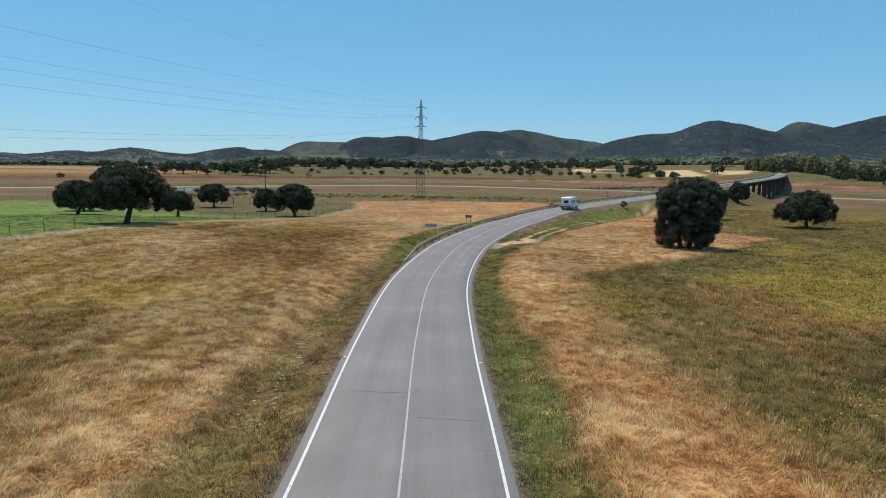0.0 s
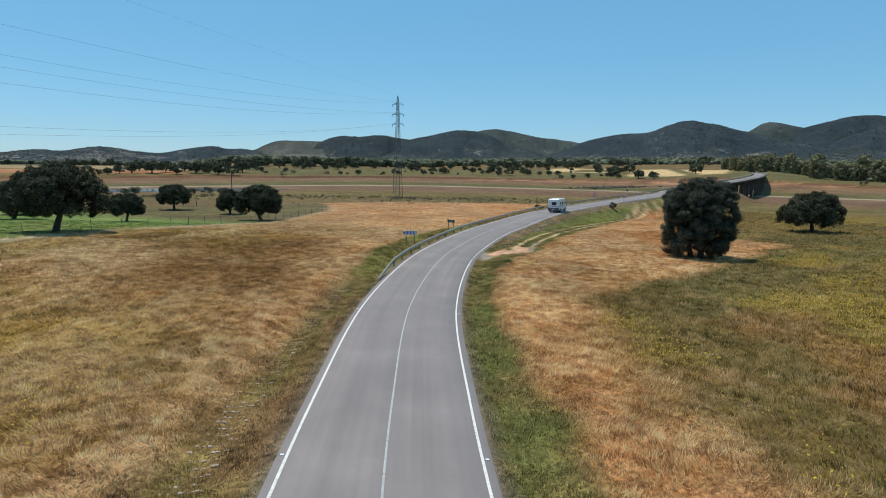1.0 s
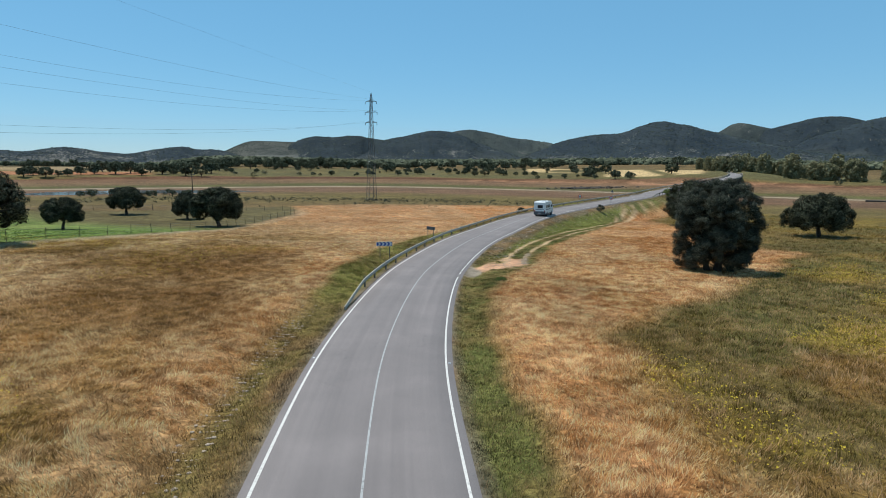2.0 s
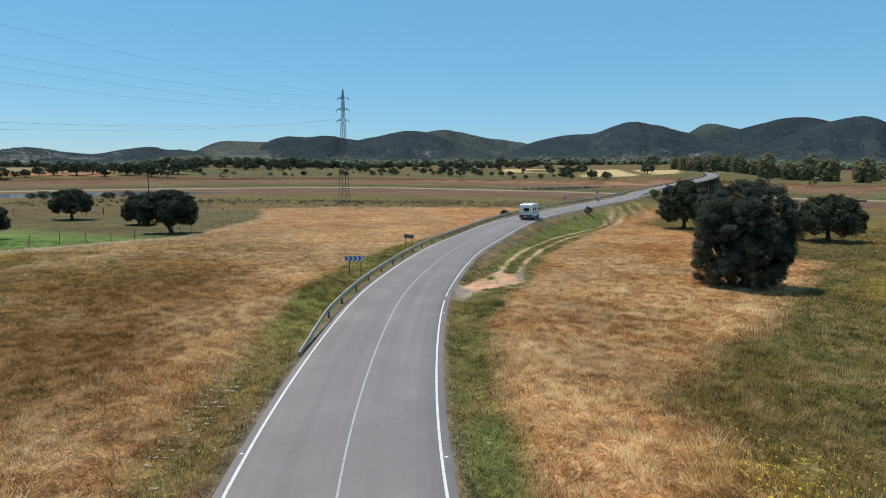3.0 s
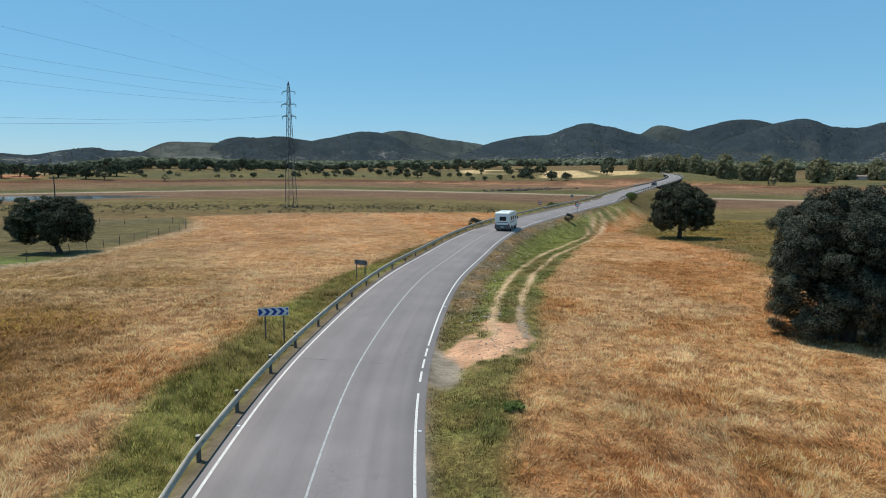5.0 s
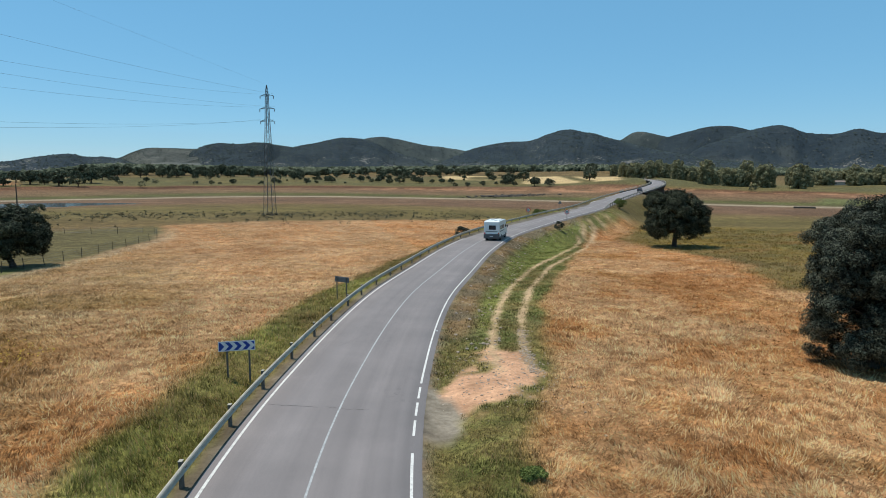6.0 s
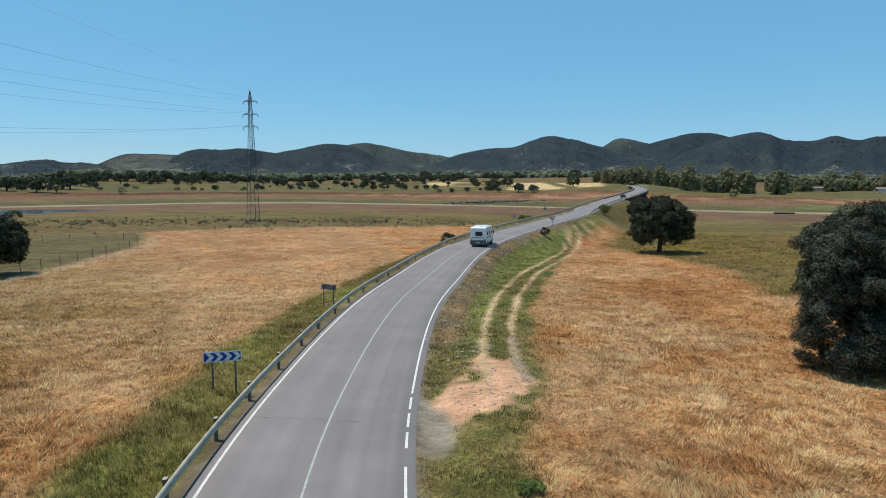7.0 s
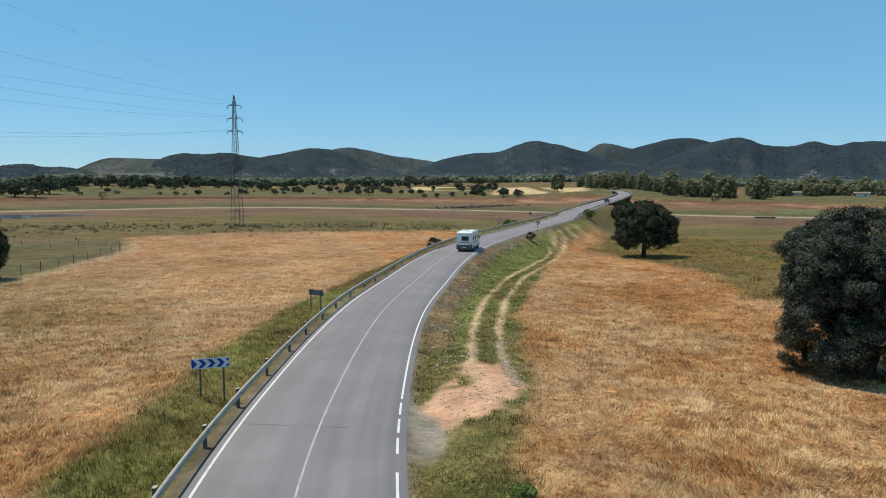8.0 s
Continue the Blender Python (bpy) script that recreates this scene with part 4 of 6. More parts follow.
def tree(name, seed, wide, tall, low, clumps, leaves, spread, size, trunk, fork, lean, leafm, label, stems=1, inner=0, outline=None):
    """A tree at the origin: trunk with limbs and a crown of small leaf sprays."""
    rs = np.random.RandomState(seed)
    root = new(name)
    tagged(root, label, "tree")
    pts, nr, c, r = lobed_crown(rs, wide, tall, low, clumps, leaves, outline) if outline else crown_points(rs, wide, tall, low, clumps, leaves, spread)
    pts[:, 0] += lean[0] * 0.8
    pts[:, 1] += lean[1] * 0.8
    c = c + np.array([lean[0] * 0.8, lean[1] * 0.8, 0])
    v, f = leaf_quads(rs, pts, nr, size)
    if inner:
        # oversized leaves added inside the crown to block light and views through it
        q = rand_unit(rs, inner) * rs.uniform(0.2, 1.0, (inner, 1)) ** 0.4 * np.array([wide * 0.33, wide * 0.33, (tall - low) * 0.34])
        q += np.array([lean[0] * 0.8, lean[1] * 0.8, (tall + low) / 2])
        v2, f2 = leaf_quads(rs, q, rand_unit(rs, inner), size * 2.6)
        v, f = np.vstack([v, v2]), np.vstack([f, f2 + len(v)])
    pick = rs.choice(len(c), min(len(c), 14), replace=False)
    for s in range(stems):
        ang = s * 2.4
        off = Vector((math.cos(ang), math.sin(ang), 0)) * (0.0 if stems == 1 else trunk * 1.6)
        tr = part("trunk", branch_tubes(rs, trunk, fork, [c[i] for i in pick[s::stems]], (lean[0] + off.x, lean[1] + off.y)), M_BARK, root, "rough dark bark")
        tr.location = off
    part("crown", array_mesh("crown", v, f, leafm), None, root, "dense evergreen leaves in uneven clumps")
    return root


def stand(root, x, y, turn=0.0, scale=1.0, sink=0.05):
    root.matrix_basis = pose(x, y, ground_z(x, y) - sink, 0, 0, turn) @ Matrix.Diagonal((scale, scale, scale, 1))
    return root


OAK = "holm oak with a dark rounded crown on the dry field"
PILLAR = [(0, 0.66), (0.12, 0.90), (0.25, 0.97), (0.4, 1.0), (0.7, 0.97), (0.85, 0.8), (1, 0.25)]
MUSHROOM = [(0, 0.86), (0.2, 1.0), (0.5, 0.95), (0.75, 0.74), (0.9, 0.5), (1, 0.15)]
big_oak = tree("holm_oak", 3, 7.9, 9.0, 0.55, 60, 240000, 1.3, 0.108, 0.3, 1.7, (0.0, 0.0), M_OAK, "large broad holm oak with several trunks beside the road", 3, 17000, PILLAR)
stand(big_oak, 32.3, 81.8, 20)
dome_oak = tree("holm_oak", 5, 9.8, 8.9, 2.0, 46, 50000, 1.4, 0.25, 0.36, 2.4, (0.3, 0), M_FIELDOAK, OAK, 1, 5000, MUSHROOM)
stand(dome_oak, 61.4, 144.8, 10)
wide_oak = tree("holm_oak", 8, 9.8, 6.4, 1.6, 44, 32000, 1.3, 0.28, 0.33, 1.6, (-0.2, 0), M_FIELDOAK, "low wide-spreading holm oak in the meadow", 1, 4000, MUSHROOM)
stand(wide_oak, 68.6, 115.8, 0)
pasture_oak = tree("holm_oak", 13, 10.0, 7.9, 2.2, 46, 46000, 1.35, 0.25, 0.36, 2.4, (0.7, 0.2), M_FIELDOAK, "spreading holm oak with open trunk on green pasture", 1, 3500, MUSHROOM)
stand(pasture_oak, -43.05, 87.0, 0)
lean_oak = tree("holm_oak", 17, 9.2, 6.7, 1.8, 40, 30000, 1.35, 0.3, 0.33, 2.0, (-0.9, 0), M_FIELDOAK, "holm oak with a leaning trunk by the pasture fence", 1, 3500, MUSHROOM)
stand(lean_oak, -31.6, 138.2, 0)
PASTURE_OAK = "holm oak on green pasture behind the fence"
GROUP = [(pasture_oak, -61.4, 170.6, 100, 0.78), (lean_oak, -72, 125, 200, 0.95), (pasture_oak, -50.2, 120.5, 60, 0.6), (dome_oak, -44, 159, 140, 0.62), (wide_oak, -81, 143, 30, 0.9)]
low_oak = stand(copy_thing(dome_oak, Matrix()), 112, 231, 75, 0.8)
tagged(low_oak, "holm oak at the foot of the road embankment")
for src, x, y, turn, sc in GROUP:
    t = copy_thing(src, Matrix())
    t.scale = (1, 1, 1)
    stand(t, x, y, turn, sc)
    tagged(t, PASTURE_OAK, group="oaks on the pasture")


# ---- lattice tower and its wires ----
TX, TY = -7.15, 246.0


def strut(bm, a, b, w):
    a, b = Vector(a), Vector(b)
    q = (b - a).to_track_quat("Z", "Y").to_matrix().to_4x4()
    box((w, w, (b - a).length), (a + b) / 2, 0, q, bm)


def lattice_tower():
    root = new("power_pylon")
    tagged(root, "tall grey steel lattice power pylon on the plain", "pylon")
    top = 38.0
    half = lambda z: np.interp(z, [0, 14, 27, 36.2, 38.0], [1.4, 0.98, 0.55, 0.3, 0.03])
    ring = lambda z: [(sx_ * half(z), sy_ * half(z), z) for sx_, sy_ in ((-1, -1), (1, -1), (1, 1), (-1, 1))]
    levels = [0.0]
    while levels[-1] < 36.2:
        levels.append(min(36.2, levels[-1] + 1.75 * max(0.6, half(levels[-1]))))
    for c in range(4):
        stops = [ring(z)[c] for z in (0, 14, 27, 36.2, 38.0)]
        ring_v, bm = [], bmesh.new()
        for x, y, z in stops:
            ring_v.append([bm.verts.new((x + a * 0.055, y + b * 0.055, z)) for a, b in ((-1, -1), (1, -1), (1, 1), (-1, 1))])
        for lo, hi in zip(ring_v[:-1], ring_v[1:]):
            for q in range(4):
                bm.faces.new((lo[q], lo[(q + 1) % 4], hi[(q + 1) % 4], hi[q]))
        part("leg", bm, M_LATTICE, root)
    for f in range(4):
        bm = bmesh.new()
        for i, (z0, z1) in enumerate(zip(levels[:-1], levels[1:])):
            a, b = ring(z0), ring(z1)
            g = (f + 1) % 4
            strut(bm, a[f] if i % 2 else a[g], b[g] if i % 2 else b[f], 0.06)
            strut(bm, b[f], b[g], 0.05)
        part("bracing", bm, M_LATTICE, root)
    for z, w in ((34.9, 2.1), (31.2, 2.3), (27.6, 2.2)):
        bm = bmesh.new()
        for s in (-1, 1):
            tip = (s * w, 0, z)
            for sy_ in (-1, 1):
                strut(bm, (s * half(z) * 0.9, sy_ * half(z), z + 0.05), tip, 0.09)
                strut(bm, (s * half(z) * 0.9, sy_ * half(z), z + 0.55), tip, 0.08)
            strut(bm, (s * w * 0.5, -0.2, z), (s * w * 0.5, 0.2, z), 0.07)
        arm = part("crossarm", bm, M_LATTICE, root)
        for s in (-1, 1):
            bm = bmesh.new()
            for k in range(5):
                disc(0.13, 0.09, (s * w, 0, z - 0.14 - k * 0.15), (0, 0, 1), 8, bm)
            tube((s * w, 0, z), (s * w, 0, z - 0.85), 0.03, None, 6, bm)
            part("insulator", bm, M_GREY, arm)
    for c in range(4):
        x, y, _ = ring(0)[c]
        part("footing", box((0.7, 0.7, 0.5), (x, y, 0.05), 0.04), M_CONCRETE, root, "concrete footing block")
    root.matrix_basis = pose(TX, TY, ground_z(TX, TY) - 0.02, 0, 0, -22.5)
    return root


pylon = lattice_tower()
TBASE = ground_z(TX, TY)


def wire(name, z0, z1, z2, off, r, label, beads=False):
    """A wire from the pylon towards the near left, sagging through heights z1 and z2, 89 and 165 m out."""
    dx, dy = -0.383, -0.924
    s = np.linspace(0, 300, 70)
    z = z0 * (s - 89) * (s - 164.5) / (89 * 164.5) + z1 * s * (s - 164.5) / (89 * (89 - 164.5)) + z2 * s * (s - 89) / (164.5 * (164.5 - 89))
    cu = bpy.data.curves.new(name, "CURVE")
    cu.dimensions, cu.bevel_depth, cu.bevel_resolution = "3D", r, 1
    sp = cu.splines.new("POLY")
    sp.points.add(len(s) - 1)
    for p, a, h in zip(sp.points, s, z):
        p.co = (TX + dx * a - dy * off * (1 if a >= 0 else 0), TY + dy * a + dx * off, h, 1)
    cu.materials.append(M_WIRE)
    ob = new(name, cu)
    tagged(ob, label, "cable", group="pylon wires")
    if beads:
        bm = bmesh.new()
        bmesh.ops.create_icosphere(bm, subdivisions=1, radius=0.06)
        first = part("marker_bead", bm, M_WIRE, ob, "small dark bird marker")
        for a in range(20, 300, 9):
            bead = first if a == 20 else new("marker_bead", first.data)
            bead.parent = ob
            bead.location = (TX + dx * a, TY + dy * a, np.interp(a, s, z))
    return ob


POWER = "thin dark power wire sagging from the pylon"
wire("power_wire", 34.1, 30.4, 30.3, 2.1, 0.014, POWER)
wire("power_wire", 34.1, 27.4, 26.6, -2.1, 0.014, POWER)
wire("power_wire", 30.4, 24.8, 23.9, 2.3, 0.014, POWER)
wire("power_wire", 30.4, 23.4, 22.2, -2.3, 0.014, POWER)
wire("power_wire", 26.8, 17.9, 14.8, 2.2, 0.014, POWER)
wire("power_wire", 26.8, 17.2, 13.7, -2.2, 0.014, POWER)
wire("earth_wire", 36.8, 39.0, 41.2, 0.0, 0.009, "thin beaded earth wire from the pylon top", True)


# ---- guardrail ----
def guardrail(y0, y1, side, label, spacing=4.3, dip=True):
    """A W-beam rail on posts. side: -1 left of the road, 1 right."""
    root = new("guardrail")
    tagged(root, label, "guardrail")
    off = side * 3.66
    i0, i1 = sample(y0), sample(y1)
    prof = [(0.0, 0.0), (0.03, 0.03), (0.08, 0.06), (0.13, 0.0), (0.18, 0.0), (0.23, 0.06), (0.28, 0.05), (0.315, 0.015), (0.315, -0.02), (0.28, -0.03), (0.15, -0.02), (0.0, -0.02)]
    V, k = [], len(prof)
    ii = list(range(i0, i1, 2))
    for n_, i in enumerate(ii):
        drop = 0.62 * max(0.0, 1 - n_ / 7.0) if dip else 0.0
        for h, o in prof:
            V.append(road_point(i, off - side * (o - 0.02), 0.44 + h - drop * (1.0 if h >= 0 else 0)))
    F = [(a * k + c, a * k + (c + 1) % k, (a + 1) * k + (c + 1) % k, (a + 1) * k + c) for a in range(len(ii) - 1) for c in range(k)]
    part("beam", array_mesh("beam", np.array(V), np.array(F), M_RAIL), None, root, "weathered corrugated steel beam")
    step = spacing / 0.5
    p0 = i0 + (16 if dip else 2)
    me, bme, cme = None, None, None
    while p0 < i1 - 2:
        i = int(p0)
        x, y, z = road_point(i, off + side * 0.16)
        if me is None:
            bm = box((0.11, 0.16, 1.16), (0, 0, 0.18), 0.01)
            me = part("post", bm, M_POST, root)
            po = me
        else:
            po = new("post", me.data)
            po.parent = root
        po.matrix_basis = pose(x, y, z, 0, 0, -math.degrees(math.atan2(TG[i, 0], TG[i, 1])))
        cap = part("post_cap", box((0.13, 0.18, 0.02), (0, 0, 0.772), 0.004), M_RAIL, root, "pale metal cap") if cme is None else new("post_cap", cme)
        cme, cap.parent = cap.data, root
        cap.matrix_basis = po.matrix_basis
        x, y, z = road_point(i, off + side * 0.07, 0.57)
        if bme is None:
            bl = part("spacer_block", box((0.12, 0.16, 0.2), (0, 0, 0), 0.015), M_POST, root)
            bme = bl.data
        else:
            bl = new("spacer_block", bme)
            bl.parent = root
        bl.matrix_basis = pose(x, y, z, 0, 0, -math.degrees(math.atan2(TG[i, 0], TG[i, 1])))
        p0 += step
    return root


guardrail(62.5, BRIDGE[0] - 1, -1, "long weathered steel guardrail on posts beside the road")
guardrail(197.0, BRIDGE[0] - 1, 1, "steel guardrail on posts leading to the bridge")


# ---- signs ----
def facing(x, y, z, yaw):
    return pose(x, y, z, 0, 0, yaw)


def chevron_sign():
    root = new("chevron_sign")
    tagged(root, "blue and white chevron bend sign on two posts", "road sign")
    w, h, zc = 1.6, 0.45, 2.0
    part("board", box((w, 0.03, h), (0, 0, zc), 0.008), M_SIGNBLUE, root)
    bm = bmesh.new()
    t = 0.035
    for s in ((w, t, (0, zc + h / 2 - t / 2)), (w, t, (0, zc - h / 2 + t / 2)), (t, h - 2 * t, (-w / 2 + t / 2, zc)), (t, h - 2 * t, (w / 2 - t / 2, zc))):
        box((s[0], 0.008, s[1]), (s[2][0], -0.02, s[2][1]), 0, None, bm)
    part("border", bm, M_SIGNWHITE, root)
    for k in range(4):
        bm = bmesh.new()
        x0 = -w / 2 + 0.1 + k * 0.375
        a, hh, arm = 0.17, h / 2 - 0.045, 0.19
        pts = [(x0, -hh), (x0 + arm, -hh), (x0 + arm + a, 0), (x0 + arm, hh), (x0, hh), (x0 + a, 0)]
        fr = [bm.verts.new((x, -0.024, zc + z)) for x, z in pts]
        bk = [bm.verts.new((x, -0.0175, zc + z)) for x, z in pts]
        bm.faces.new((fr[0], fr[1], fr[2], fr[5]))
        bm.faces.new((fr[5], fr[2], fr[3], fr[4]))
        for q in range(6):
            bm.faces.new((fr[q], bk[q], bk[(q + 1) % 6], fr[(q + 1) % 6]))
        part("chevron", bm, M_SIGNWHITE, root, "white painted arrow")
    for x in (-w * 0.27, w * 0.33):
        part("post", box((0.08, 0.06, 2.6), (x, 0.05, 0.92), 0.008), M_POST, root, "grey steel post")
    return root


cs = chevron_sign()
cs.matrix_basis = facing(-0.92, 84.47, 0.0, 1.5)


def plate_sign():
    root = new("road_sign")
    tagged(root, "small rectangular sign seen from its bare back", "road sign")
    part("plate", box((1.42, 0.025, 0.42), (0, 0, 1.86), 0.008), M_SIGNBACK, root, "bare grey-blue metal plate")
    bm = box((1.42, 0.03, 0.03), (0, -0.025, 1.99))
    box((1.42, 0.03, 0.03), (0, -0.025, 1.73), 0, None, bm)
    part("stiffener", bm, M_SIGNBACK, root)
    for x in (-0.45, 0.5):
        part("post", box((0.08, 0.05, 2.5), (x, -0.06, 0.83), 0.008), M_POST, root)
    return root


ps = plate_sign()
ps.matrix_basis = facing(4.95, 102.65, 0.05, -45)


def round_sign(x, y, zc, yaw, label):
    root = new("speed_sign")
    tagged(root, label, "road sign")
    z = ground_z(x, y)
    h = zc - z
    part("post", tube((0, 0.05, -0.4), (0, 0.05, h + 0.35), 0.04, None, 10), M_POST, root)
    part("plate", disc(0.46, 0.025, (0, 0, h), (0, 1, 0)), M_SIGNWHITE, root, "white round plate")
    bm = bmesh.new()
    n_ = 32
    vs = [[bm.verts.new((math.cos(a) * r, yy, h + math.sin(a) * r)) for a in [2 * math.pi * q / n_ for q in range(n_)]] for r, yy in ((0.455, -0.016), (0.455, -0.021), (0.345, -0.021), (0.345, -0.016))]
    for q in range(n_):
        for e in range(3):
            bm.faces.new((vs[e][q], vs[e][(q + 1) % n_], vs[e + 1][(q + 1) % n_], vs[e + 1][q]))
    part("rim", bm, M_SIGNRED, root, "red painted rim")
    bm = bmesh.new()
    for q in (-0.11, 0.11):
        box((0.14, 0.006, 0.3), (q, -0.018, h), 0.002, None, bm)
    part("symbol_bar", bm, M_GREY, root, "two dark unreadable figures")
    root.matrix_basis = facing(x, y, z, yaw)
    return root


round_sign(53.5, 169.2, 3.15, -32, "round red-rimmed speed sign on a post by the road")
round_sign(47.4, 174.6, 3.3, -32, "round red-rimmed sign standing behind the guardrail")


def triangle_sign():
    root = new("warning_sign")
    tagged(root, "small triangular sign past the guardrail, seen from behind", "road sign")
    bm = bmesh.new()
    for yy in (-0.012, 0.012):
        bm.verts.new((-0.45, yy, 1.7)), bm.verts.new((0.45, yy, 1.7)), bm.verts.new((0, yy, 2.5))
    bm.verts.ensure_lookup_table()
    v = bm.verts
    bm.faces.new((v[0], v[1], v[2])), bm.faces.new((v[5], v[4], v[3]))
    for a, b in ((0, 1), (1, 2), (2, 0)):
        bm.faces.new((v[a], v[a + 3], v[b + 3], v[b]))
    part("plate", bm, M_SIGNBACK, root)
    part("post", tube((0, 0.05, -0.5), (0, 0.05, 2.4), 0.035, None, 8), M_POST, root)
    return root


ts = triangle_sign()
ts.matrix_basis = facing(63.0, 194.3, ground_z(63.0, 194.3), -25)


def bend_post(y, d):
    root = new("marker_post")
    tagged(root, "dark roadside marker post with a small plate at the far bend", "road sign")
    x, y_, z = road_point(sample(y), d)
    part("post", tube((0, 0, -0.5), (0, 0, 1.9), 0.06, None, 8), M_POST, root)
    part("plate", box((0.7, 0.04, 0.9), (0, -0.06, 1.9), 0.02), M_POST, root, "dark plate")
    root.matrix_basis = pose(x, y_, z, 0, 0, -25)


bend_post(520, -2.4 - 1.4)


# ---- motorhome ----
def motorhome():
    root = new("motorhome")
    tagged(root, "white motorhome with dark rear bumper driving up the road", "motorhome")
    W, L, z0, z1 = 2.25, 6.1, 0.48, 2.82
    # body: rear at y = 0, nose at y = L, built from a side outline
    prof = [(0.0, z0), (L - 0.9, z0), (L - 0.05, 0.62), (L, 1.05), (L - 0.35, 1.35), (L - 1.0, 2.2), (L - 1.25, 2.62), (L - 1.7, z1), (0.12, z1), (0.0, z1 - 0.14)]
    bm = bmesh.new()
    a = [bm.verts.new((-W / 2, y, z)) for y, z in prof]
    b = [bm.verts.new((W / 2, y, z)) for y, z in prof]
    n_ = len(prof)
    bm.faces.new(a)
    bm.faces.new(b[::-1])
    for q in range(n_):
        bm.faces.new((a[q], b[q], b[(q + 1) % n_], a[(q + 1) % n_]))
    bmesh.ops.recalc_face_normals(bm, faces=bm.faces)
    bmesh.ops.bevel(bm, geom=list(bm.edges), offset=0.07, segments=3, affect="EDGES", profile=0.5)
    body = part("body", bm, M_WHITE, root, "white coachwork with rounded edges")
    part("rear_bumper", box((W + 0.06, 0.24, 0.66), (0, -0.02, 0.66), 0.07), M_GREY, root, "dark grey plastic bumper")
    bm = box((0.06, L - 1.2, 0.2), (-W / 2 - 0.005, L / 2 - 0.4, 0.5), 0.02)
    part("side_skirt", bm, M_GREY, root)
    part("side_skirt", box((0.06, L - 1.2, 0.2), (W / 2 + 0.005, L / 2 - 0.4, 0.5), 0.02), M_GREY, root)
    win = part("rear_window", box((0.92, 0.05, 0.54), (0.1, -0.025, 1.9), 0.04), M_GLASS, root, "dark tinted rear window")
    bm = bmesh.new()
    for s in ((1.02, 0.05, (0.1, 2.19)), (1.02, 0.05, (0.1, 1.61)), (0.05, 0.54, (-0.385, 1.9)), (0.05, 0.54, (0.585, 1.9)), (0.035, 0.52, (0.12, 1.9))):
        box((s[0], 0.06, s[1]), (s[2][0], -0.02, s[2][1]), 0.008, None, bm)
    part("frame", bm, M_GREY, win)
    for x, y, w, zc, h in ((1, 1.1, 0.7, 1.9, 0.55), (1, 2.6, 0.9, 1.9, 0.55), (-1, 1.6, 1.0, 1.9, 0.55), (-1, 3.2, 0.8, 1.9, 0.55), (1, 4.55, 0.7, 1.85, 0.5), (-1, 4.55, 0.7, 1.85, 0.5)):
        part("side_window", box((0.05, w, h), (x * (W / 2 + 0.01), y, zc), 0.02), M_GLASS, root, "dark tinted side window")
    door = part("entrance_door", box((0.03, 0.62, 1.8), (W / 2 + 0.012, 3.65, 1.5), 0.012), M_WHITE, root)
    part("handle", box((0.04, 0.12, 0.04), (W / 2 + 0.045, 3.45, 1.4), 0.01), M_GREY, door)
    part("windscreen", box((W - 0.25, 0.05, 1.0), (0, L - 0.64, 1.8), 0.02, Matrix.Rotation(radians(37), 4, "X")), M_GLASS, root)
    for s in (-1, 1):
        lamp = part("rear_lamp", box((0.16, 0.06, 0.36), (s * (W / 2 - 0.14), -0.02, 1.02), 0.02), M_RED, root, "red rear lamp cluster")
        mirror = part("mirror", box((0.16, 0.1, 0.36), (s * (W / 2 + 0.22), L - 1.15, 1.75), 0.03), M_GREY, root)
        part("arm", tube((s * W / 2, L - 1.1, 1.8), (s * (W / 2 + 0.2), L - 1.13, 1.8), 0.025, None, 6), M_GREY, mirror)
    for y in (1.35, 4.85):
        for s in (-1, 1):
            wh = part("wheel", disc(0.34, 0.22, (s * (W / 2 - 0.13), y, 0.34), (1, 0, 0), 24), M_BLACK, root, "black rubber tyre")
            part("rim", disc(0.21, 0.03, (s * (W / 2 - 0.015), y, 0.34), (1, 0, 0), 18), M_STEEL, wh)
            part("wheel_arch", disc(0.43, 0.03, (s * (W / 2 + 0.001), y, 0.44), (1, 0, 0), 20), M_GREY, root)
    for x, y, w, l_ in ((0.35, 1.2, 0.45, 0.45), (-0.35, 2.6, 0.55, 0.75), (0.4, 3.6, 0.4, 0.4)):
        part("roof_hatch", box((w, l_, 0.09), (x, y, z1 + 0.04), 0.03), M_WHITE, root, "pale plastic roof hatch")
    bm = bmesh.new()
    for s in (-1, 1):
        tube((s * (W / 2 - 0.12), 0.3, z1 + 0.08), (s * (W / 2 - 0.12), 3.6, z1 + 0.08), 0.02, None, 6, bm)
        for y in (0.3, 1.4, 2.5, 3.6):
            tube((s * (W / 2 - 0.12), y, z1 - 0.02), (s * (W / 2 - 0.12), y, z1 + 0.08), 0.02, None, 6, bm)
    part("roof_rail", bm, M_STEEL, root)
    part("stripe", box((0.012, L - 2.2, 0.12), (W / 2 + 0.004, 2.3, 1.32), 0.0), M_SIGNBACK, body, "grey-blue stripe")
    part("stripe", box((1.7, 0.012, 0.1), (0.0, -0.004, 1.34), 0.0), M_SIGNBACK, body, "grey-blue stripe")
    bm = box((0.52, 0.02, 0.115), (0, -0.14, 0.66), 0.004)
    part("number_plate", bm, M_SIGNWHITE, root, "blank pale plate")
    part("underbody", box((W - 0.5, L - 0.9, 0.2), (0, L / 2 - 0.2, 0.42), 0.03), M_BLACK, root)
    return root


mh = motorhome()
vi = sample(139.9)
vx, vy, vz = road_point(vi, 1.45, 0.015)
mh.matrix_basis = pose(vx, vy, vz, 1.0, 0, -math.degrees(math.atan2(TG[vi, 0], TG[vi, 1])))


